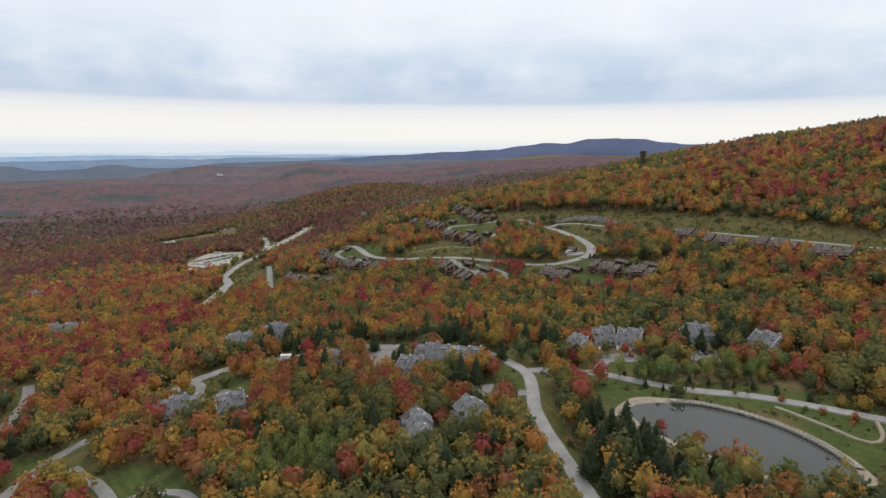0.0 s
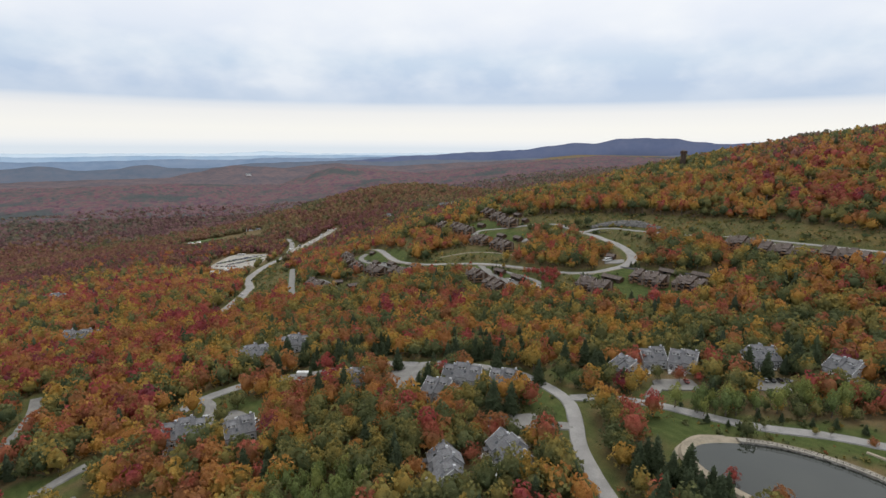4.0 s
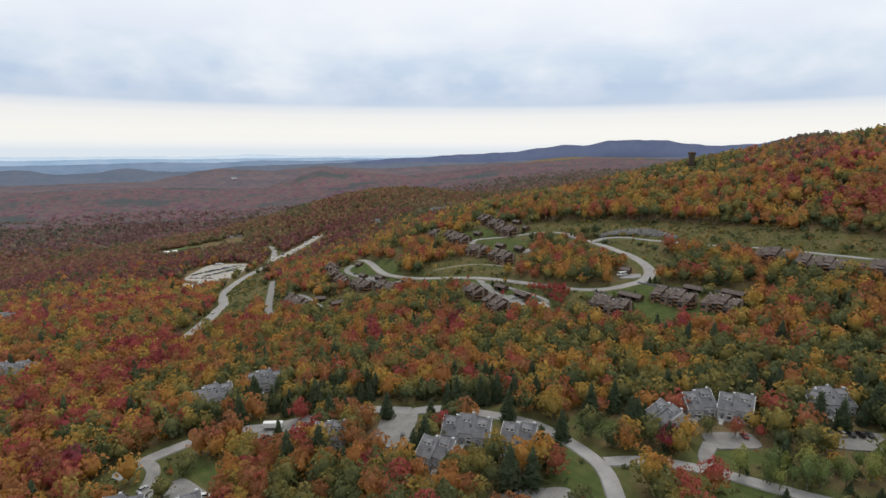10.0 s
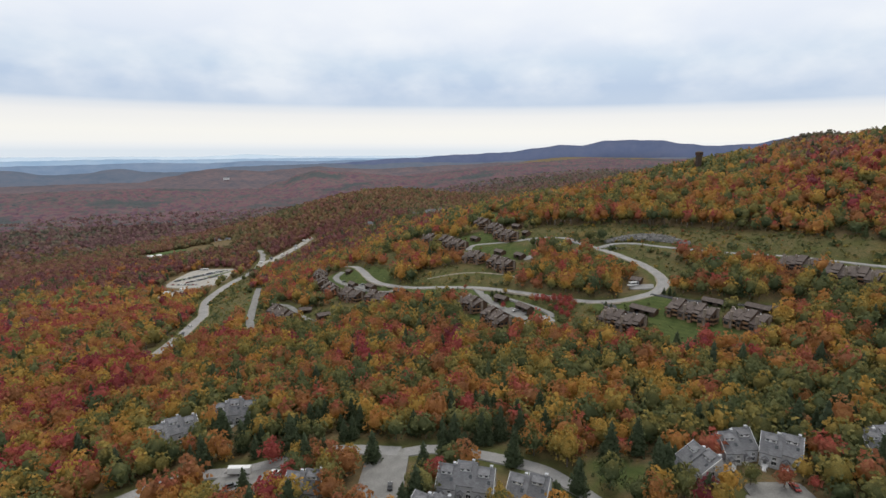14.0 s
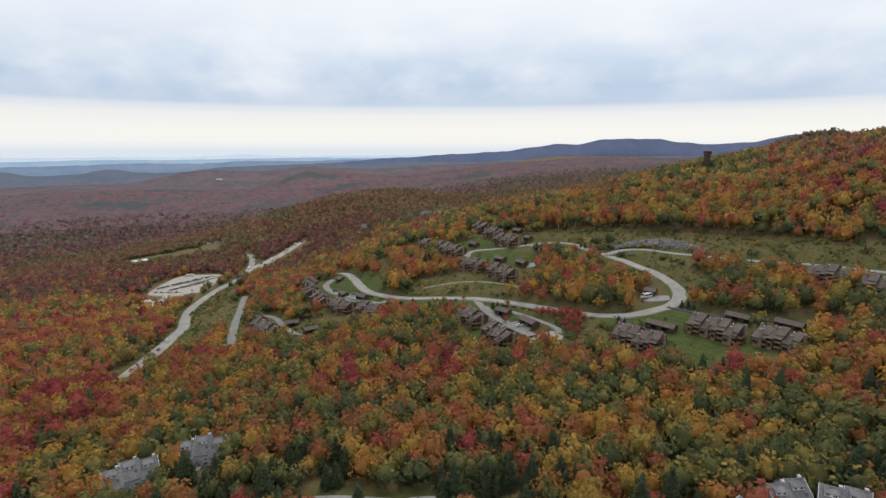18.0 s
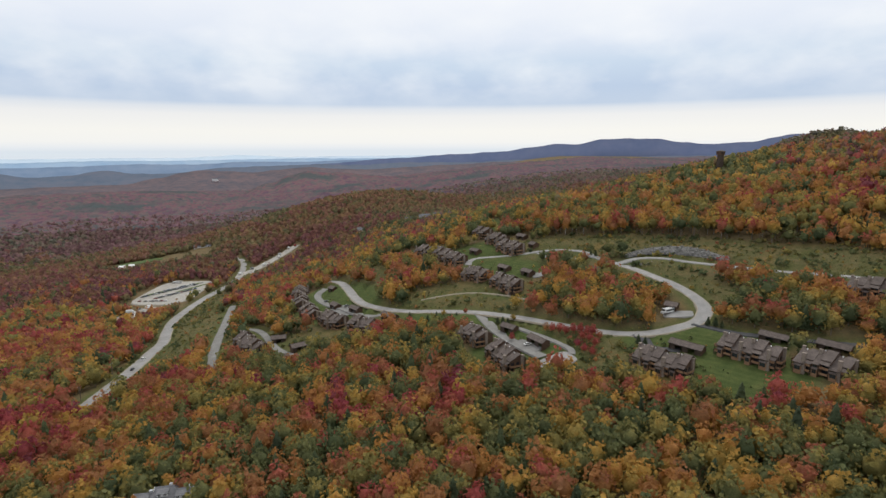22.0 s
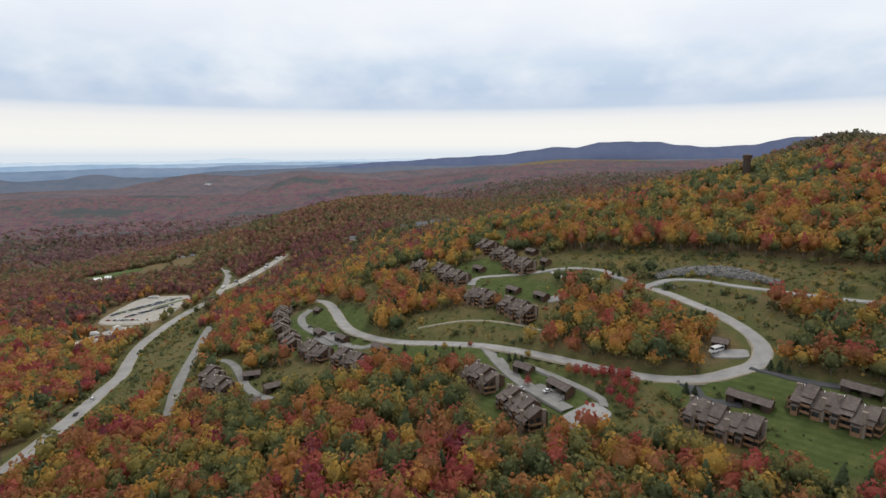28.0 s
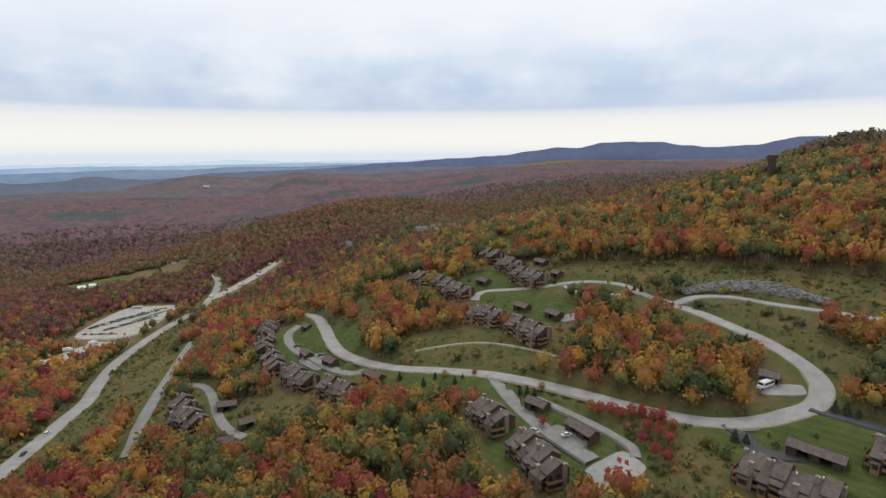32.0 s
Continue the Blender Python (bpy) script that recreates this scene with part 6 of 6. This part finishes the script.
size = rng.uniform(0.78, 1.28, len(spots)) * np.where(spots[:, 2] > 15, 1.85, np.where(spots[:, 2] > 10, 1.3, 1.0))
size = np.where(in_ellipse(spots[:, 0], spots[:, 1], (140, 113, 56, 13, -22)) < 1, size * 0.62, size)
# low growth below the gravel lot
size = np.where(in_ellipse(spots[:, 0], spots[:, 1], (-338, 622, 52, 24, -8)) < 1, size * 0.36, size)
radius = 4.75 * size
tall = np.where(spots[:, 2] > 15, 7.6, np.where(spots[:, 2] > 10, 9.0, 10.6)) * size * rng.uniform(0.85, 1.15, len(spots))
crown_z = tall * rng.uniform(0.45, 0.53, len(spots))
shoulder = (in_ellipse(spots[:, 0], spots[:, 1], (205, 505, 165, 75, -38)) < 1) & (spots[:, 2] < 10)
tall = np.where(shoulder, tall * 1.4, tall)
edge_ = np.zeros(len(spots), bool)
for e in CLEARINGS:
    if e[1] > 300 and not e[5]:
        edge_ |= in_ellipse(spots[:, 0], spots[:, 1], e, 14) < 1
bare = shoulder & edge_
bare &= rng.uniform(size=len(spots)) < 0.6
tint = np.where(bare, rng.choice([0.16, 0.24, 0.3, 0.36, 0.42, 0.5, 0.58, 0.64, 0.8], len(spots)) + 0.02 * g, tint)
crown_z = np.where(bare, tall * 0.41, crown_z)
lift = tall - crown_z
HI = [crown_shape(s, 124, 4, 0.15, ICO1) for s in range(14)]
MID = [crown_shape(s + 20, 56, 3, 0.195, ICO1) for s in range(14)]
MID2 = [crown_shape(s + 35, 17, 1, 0.27) for s in range(14)]
LOW = [crown_shape(s + 50, 4, 1, 0.5) for s in range(8)]
leafy = ~conifer
# trees by the flight path stand as things of their own
single = leafy & (dist > 0) & (in_ellipse(spots[:, 0], spots[:, 1], (0, 118, 92, 62, 0)) < 1) & (spots[:, 2] < 7.5)
single_con = conifer & (in_ellipse(spots[:, 0], spots[:, 1], (10, 130, 150, 90, 0)) < 1)
order = np.where(single)[0]
if len(order) > 290:
    d = in_ellipse(spots[order, 0], spots[order, 1], (0, 118, 92, 62, 0))
    single[order[np.argsort(d)[290:]]] = False
woods = thing("autumn_woods", Matrix(), "dense autumn hardwood forest in rust, gold and green", "forest", kind="stuff")
a_hi, a_mid = leafy & ~single & (dist < 285) & (spots[:, 1] > 0), leafy & (spots[:, 1] > 0) & (dist >= 285) & (dist < 460)
# ragged limits beyond which crowns take the haze-tinted leaf colours
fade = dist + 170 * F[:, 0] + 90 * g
b_mid = leafy & (((dist >= 460) & (dist < 900)) | (spots[:, 1] <= 0))
planted("crowns", "near crowns of orange, red and olive leaves", HI, a_hi, (radius, crown_z), tint, leaf_mat, lift, woods, turned_by)
planted("crowns", "crowns of rust and gold farther up the slope", MID, a_mid, (radius, crown_z), tint, leaf_mat, lift, woods, turned_by)
planted("crowns", "crowns of rust, gold and olive on the hillside", MID2, b_mid & (fade < 660) & (spots[:, 1] > 0), (radius, crown_z), tint, leaf_mat, lift, woods, turned_by)
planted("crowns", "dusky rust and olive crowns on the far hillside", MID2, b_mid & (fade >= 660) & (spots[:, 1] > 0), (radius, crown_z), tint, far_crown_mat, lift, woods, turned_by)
planted("crowns", "rust and gold crowns behind the flight's start", LOW, leafy & (spots[:, 1] <= 0), (radius, crown_z), tint, leaf_mat, lift, woods)
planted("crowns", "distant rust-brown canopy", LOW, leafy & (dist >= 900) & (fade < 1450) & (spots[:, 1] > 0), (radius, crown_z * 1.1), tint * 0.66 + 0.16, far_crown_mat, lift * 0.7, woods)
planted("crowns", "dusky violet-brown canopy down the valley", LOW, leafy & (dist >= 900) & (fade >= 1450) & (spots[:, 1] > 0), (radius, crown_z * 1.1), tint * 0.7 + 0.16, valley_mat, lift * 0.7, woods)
TR = [trunk_shape(4, 0, s) for s in range(3)]
planted("trunks", "grey hardwood trunks", TR, leafy & ~single & (dist < 600), (tall * 0.9, tall * 0.9), tint, bark_mat, None, woods)
BARE = [trunk_shape(5, 4, s + 8) for s in range(4)]
planted("trunks", "pale slender trunks along the edge of the wood", BARE, leafy & bare, (tall * 0.62, tall * 0.92), tint, birch_mat, None, woods)
con_h = rng.uniform(8, 15.5, len(spots))
con_t = rng.uniform(0, 1, len(spots))
CON_HI = [conifer_shape(s, 9, 8, 120) for s in range(5)]
CON_LO = [conifer_shape(s + 9, 5, 7) for s in range(4)]
evergreens = thing("evergreen_stand", Matrix(), "dark spruce and fir scattered through the hardwoods", "forest", kind="stuff")
planted("spruces", "dark green spruce spires", CON_HI, conifer & ~single_con & (dist < 380), (con_h * 1.22, con_h), con_t, needle_mat, None, evergreens)
planted("spruces", "dark green spruces far up the slope", CON_LO, conifer & (dist >= 380), (con_h * 1.3, con_h), con_t, needle_mat, None, evergreens)

TREE_WORDS = [(0.22, "green maple tree just beginning to turn"), (0.40, "golden-yellow birch tree in full autumn colour"), (0.68, "orange and rust coloured autumn maple"), (0.86, "bright red autumn maple with full crown"), (1.1, "deep crimson autumn maple with full crown")]
KINDS = [0.06, 0.16, 0.26, 0.34, 0.44, 0.54, 0.63, 0.74, 0.84, 0.94]
CROWN_ME = {}
TRUNK_ME = [mesh_np("trunk", *trunk_shape(6, 5, s), bark_mat) for s in range(4)]


def tree(x, y, h, r, t, k=0, words=None, cz=None, mat=None, group="hardwoods by the flight path"):
    """A single broadleaf tree: stem with limbs, and a crown of leaf sprays."""
    ti = min(range(len(KINDS)), key=lambda i: abs(KINDS[i] - t))
    mat = mat or leaf_mat
    key = (ti, k % len(HI2), mat.name, k % 3)
    if key not in CROWN_ME:
        sv, sf = HI2[key[1]]
        CROWN_ME[key] = mesh_np("crown", sv, sf, mat, KINDS[ti] + (0.04, 0.12, 0.24)[k % 3] * np.clip(sv[:, 2] - 0.25, -1, 0.6), True)
    word = words or next(w for lim, w in TREE_WORDS if t < lim)
    ob = thing("maple_tree", pose(x, y, ground_z(x, y)), word, "tree", group)
    tr = part("trunk", TRUNK_ME[k % 4], bark_mat, ob, "grey bark")
    tr.scale = (h * 0.95, h * 0.95, h * 0.86)
    cr = part("crown", CROWN_ME[key], mat, ob, "")
    cz = cz or r * 1.1
    cr.location, cr.scale, cr.rotation_euler = (0, 0, h - cz * 1.0), (r, r, cz), (0, 0, k * 1.7)
    return ob


HI2 = [crown_shape(s + 200, 430, 6, 0.10, ICO1) for s in range(9)]
for n_, i in enumerate(np.where(single)[0]):
    tree(spots[i, 0], spots[i, 1], tall[i] + 0.1 * crown_z[i], radius[i], float(tint[i]), n_, None, crown_z[i])
CON_ME = [[mesh_np("needles", *conifer_shape(s + 70, 15, 9, 380), needle_mat, None) for s in range(4)]][0]
for me in CON_ME:
    me.attributes.new("tint", "FLOAT", "POINT").data.foreach_set("value", np.full(len(me.vertices), 0.4, np.float32))


def spruce(x, y, h, k=0, words="dark green spruce with drooping boughs", group="spruces by the flight path", wide=1.0):
    ob = thing("spruce_tree", pose(x, y, ground_z(x, y)), words, "tree", group)
    tr = part("trunk", TRUNK_ME[k % 4], bark_mat, ob, "brown bark")
    tr.scale = (h * 0.5, h * 0.5, h * 0.5)
    cr = part("needles", CON_ME[k % 4], needle_mat, ob)
    cr.scale, cr.rotation_euler = (h * wide, h * wide, h), (0, 0, k * 2.1)
    return ob


for n_, i in enumerate(np.where(single_con)[0][:240]):
    spruce(spots[i, 0], spots[i, 1], float(con_h[i]), n_, wide=1.08)
r_ = random.Random(21)
for cx, cy, rx, ry, n_ in BIRCH_GROVES:
    for k in range(n_):
        a, q = r_.uniform(0, 6.28), math.sqrt(r_.random())
        h = r_.uniform(7.5, 12.5)
        tree(cx + rx * q * math.cos(a), cy + ry * q * math.sin(a), h, h * r_.uniform(0.2, 0.27), r_.choice((0.06, 0.16, 0.34, 0.54)), k, "slender birch with yellow-green leaves", h * 0.42, birch_leaf, "young birches in the woods")
for x, y, h, r, t in SPECIMENS:
    tree(x, y, h, r, t, int(abs(x) * 3))
for n_, (x, y) in enumerate(TALL_SPRUCES):
    spruce(x, y, 12.5 + 6 * ((n_ * 0.618) % 1), n_, "tall dark spruce beside the townhouses", "spruces by the townhouses", 1.08)
for n_, (x, y, h) in enumerate(YOUNG_SPRUCES):
    spruce(x, y, h, n_, "young planted spruce on the lawn", "young spruces by the road", 1.3)


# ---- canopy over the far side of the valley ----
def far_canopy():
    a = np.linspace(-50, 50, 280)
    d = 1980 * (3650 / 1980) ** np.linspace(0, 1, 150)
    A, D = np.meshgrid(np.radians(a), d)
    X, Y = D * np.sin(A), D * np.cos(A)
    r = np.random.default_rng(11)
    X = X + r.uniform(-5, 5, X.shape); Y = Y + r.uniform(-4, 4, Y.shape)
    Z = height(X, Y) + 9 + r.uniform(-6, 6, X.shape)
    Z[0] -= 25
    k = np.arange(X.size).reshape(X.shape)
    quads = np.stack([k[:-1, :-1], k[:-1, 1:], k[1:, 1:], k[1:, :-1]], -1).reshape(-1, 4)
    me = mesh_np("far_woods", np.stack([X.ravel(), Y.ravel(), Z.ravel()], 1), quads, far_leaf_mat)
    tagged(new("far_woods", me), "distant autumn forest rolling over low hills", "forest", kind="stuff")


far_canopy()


# ---- low shrubs over the rough meadow ----
def meadow_shrubs():
    global spots, ground_at
    pts, grown = [], []
    for e in CLEARINGS:
        if e[5] and e[2] * e[3] > 400:
            n = int(e[2] * e[3] * 0.05)
        elif e[5]:
            n = 0
        else:
            n = int(e[2] * e[3] * 0.26)
        u, v = rng.uniform(-1, 1, (2, n))
        c, s = math.cos(radians(e[4])), math.sin(radians(e[4]))
        pts.append(np.stack([e[0] + u * e[2] * c - v * e[3] * s, e[1] + u * e[2] * s + v * e[3] * c], 1))
        # thicker growth along the wood's edge
        k = int((e[2] + e[3]) * 1.2)
        a = rng.uniform(0, 2 * np.pi, k)
        q = rng.uniform(0.96, 1.2, k)
        u, v = np.cos(a) * q, np.sin(a) * q
        pts.append(np.stack([e[0] + u * e[2] * c - v * e[3] * s, e[1] + u * e[2] * s + v * e[3] * c], 1))
        grown += [1.0] * n + [0.0 if e[5] else 1.9] * k
    p, grown = np.concatenate(pts), np.array(grown)
    d = (np.hypot(p[:, 0, None] - ROAD_PTS[None, :, 0], p[:, 1, None] - ROAD_PTS[None, :, 1]) - ROAD_PTS[None, :, 2]).min(1)
    ok = d > 1.5
    for hx, hy, hr in FOOTPRINTS:
        ok &= np.hypot(p[:, 0] - hx, p[:, 1] - hy) > hr * 0.8
    for e in YARDS.values():
        ok &= in_ellipse(p[:, 0], p[:, 1], (e[0], e[1], e[2] * 1.2 + 1, e[3] * 1.2 + 1, e[4])) > 1
    p, grown = p[ok], grown[ok]
    spots = np.concatenate([p, np.full((len(p), 1), 3.0)], 1)
    ground_at = height(p[:, 0], p[:, 1])
    r = rng.uniform(0.3, 0.9, len(p)) * rng.choice([1, 1, 1, 1, 1, 2.2], len(p)) * np.where(grown == 0, 1.0, grown)
    t = np.clip(rng.choice([0.02, 0.06, 0.1, 0.12, 0.15, 0.18, 0.2, 0.24, 0.1, 0.12, 0.06, 0.03, 0.08, 0.14, 0.26, 0.22, 0.3, 0.05, 0.66], len(p)) + rng.normal(size=len(p)) * 0.04, 0, 1)
    shapes = []
    for s in range(5):
        q = np.random.default_rng(s + 300)
        dd = q.normal(size=(9, 3)) * [1, 1, 0.6]; dd[:, 2] = np.abs(dd[:, 2])
        dd /= np.linalg.norm(dd, axis=1)[:, None]
        shapes.append(leaf_clumps(dd * q.uniform(0.4, 0.9, 9)[:, None], dd, q.uniform(0.4, 0.7, 9), q))
    planted("meadow_shrubs", "low shrubs and saplings over rough meadow", shapes, np.ones(len(p), bool), (r, r * 1.1), t, leaf_mat)


meadow_shrubs()
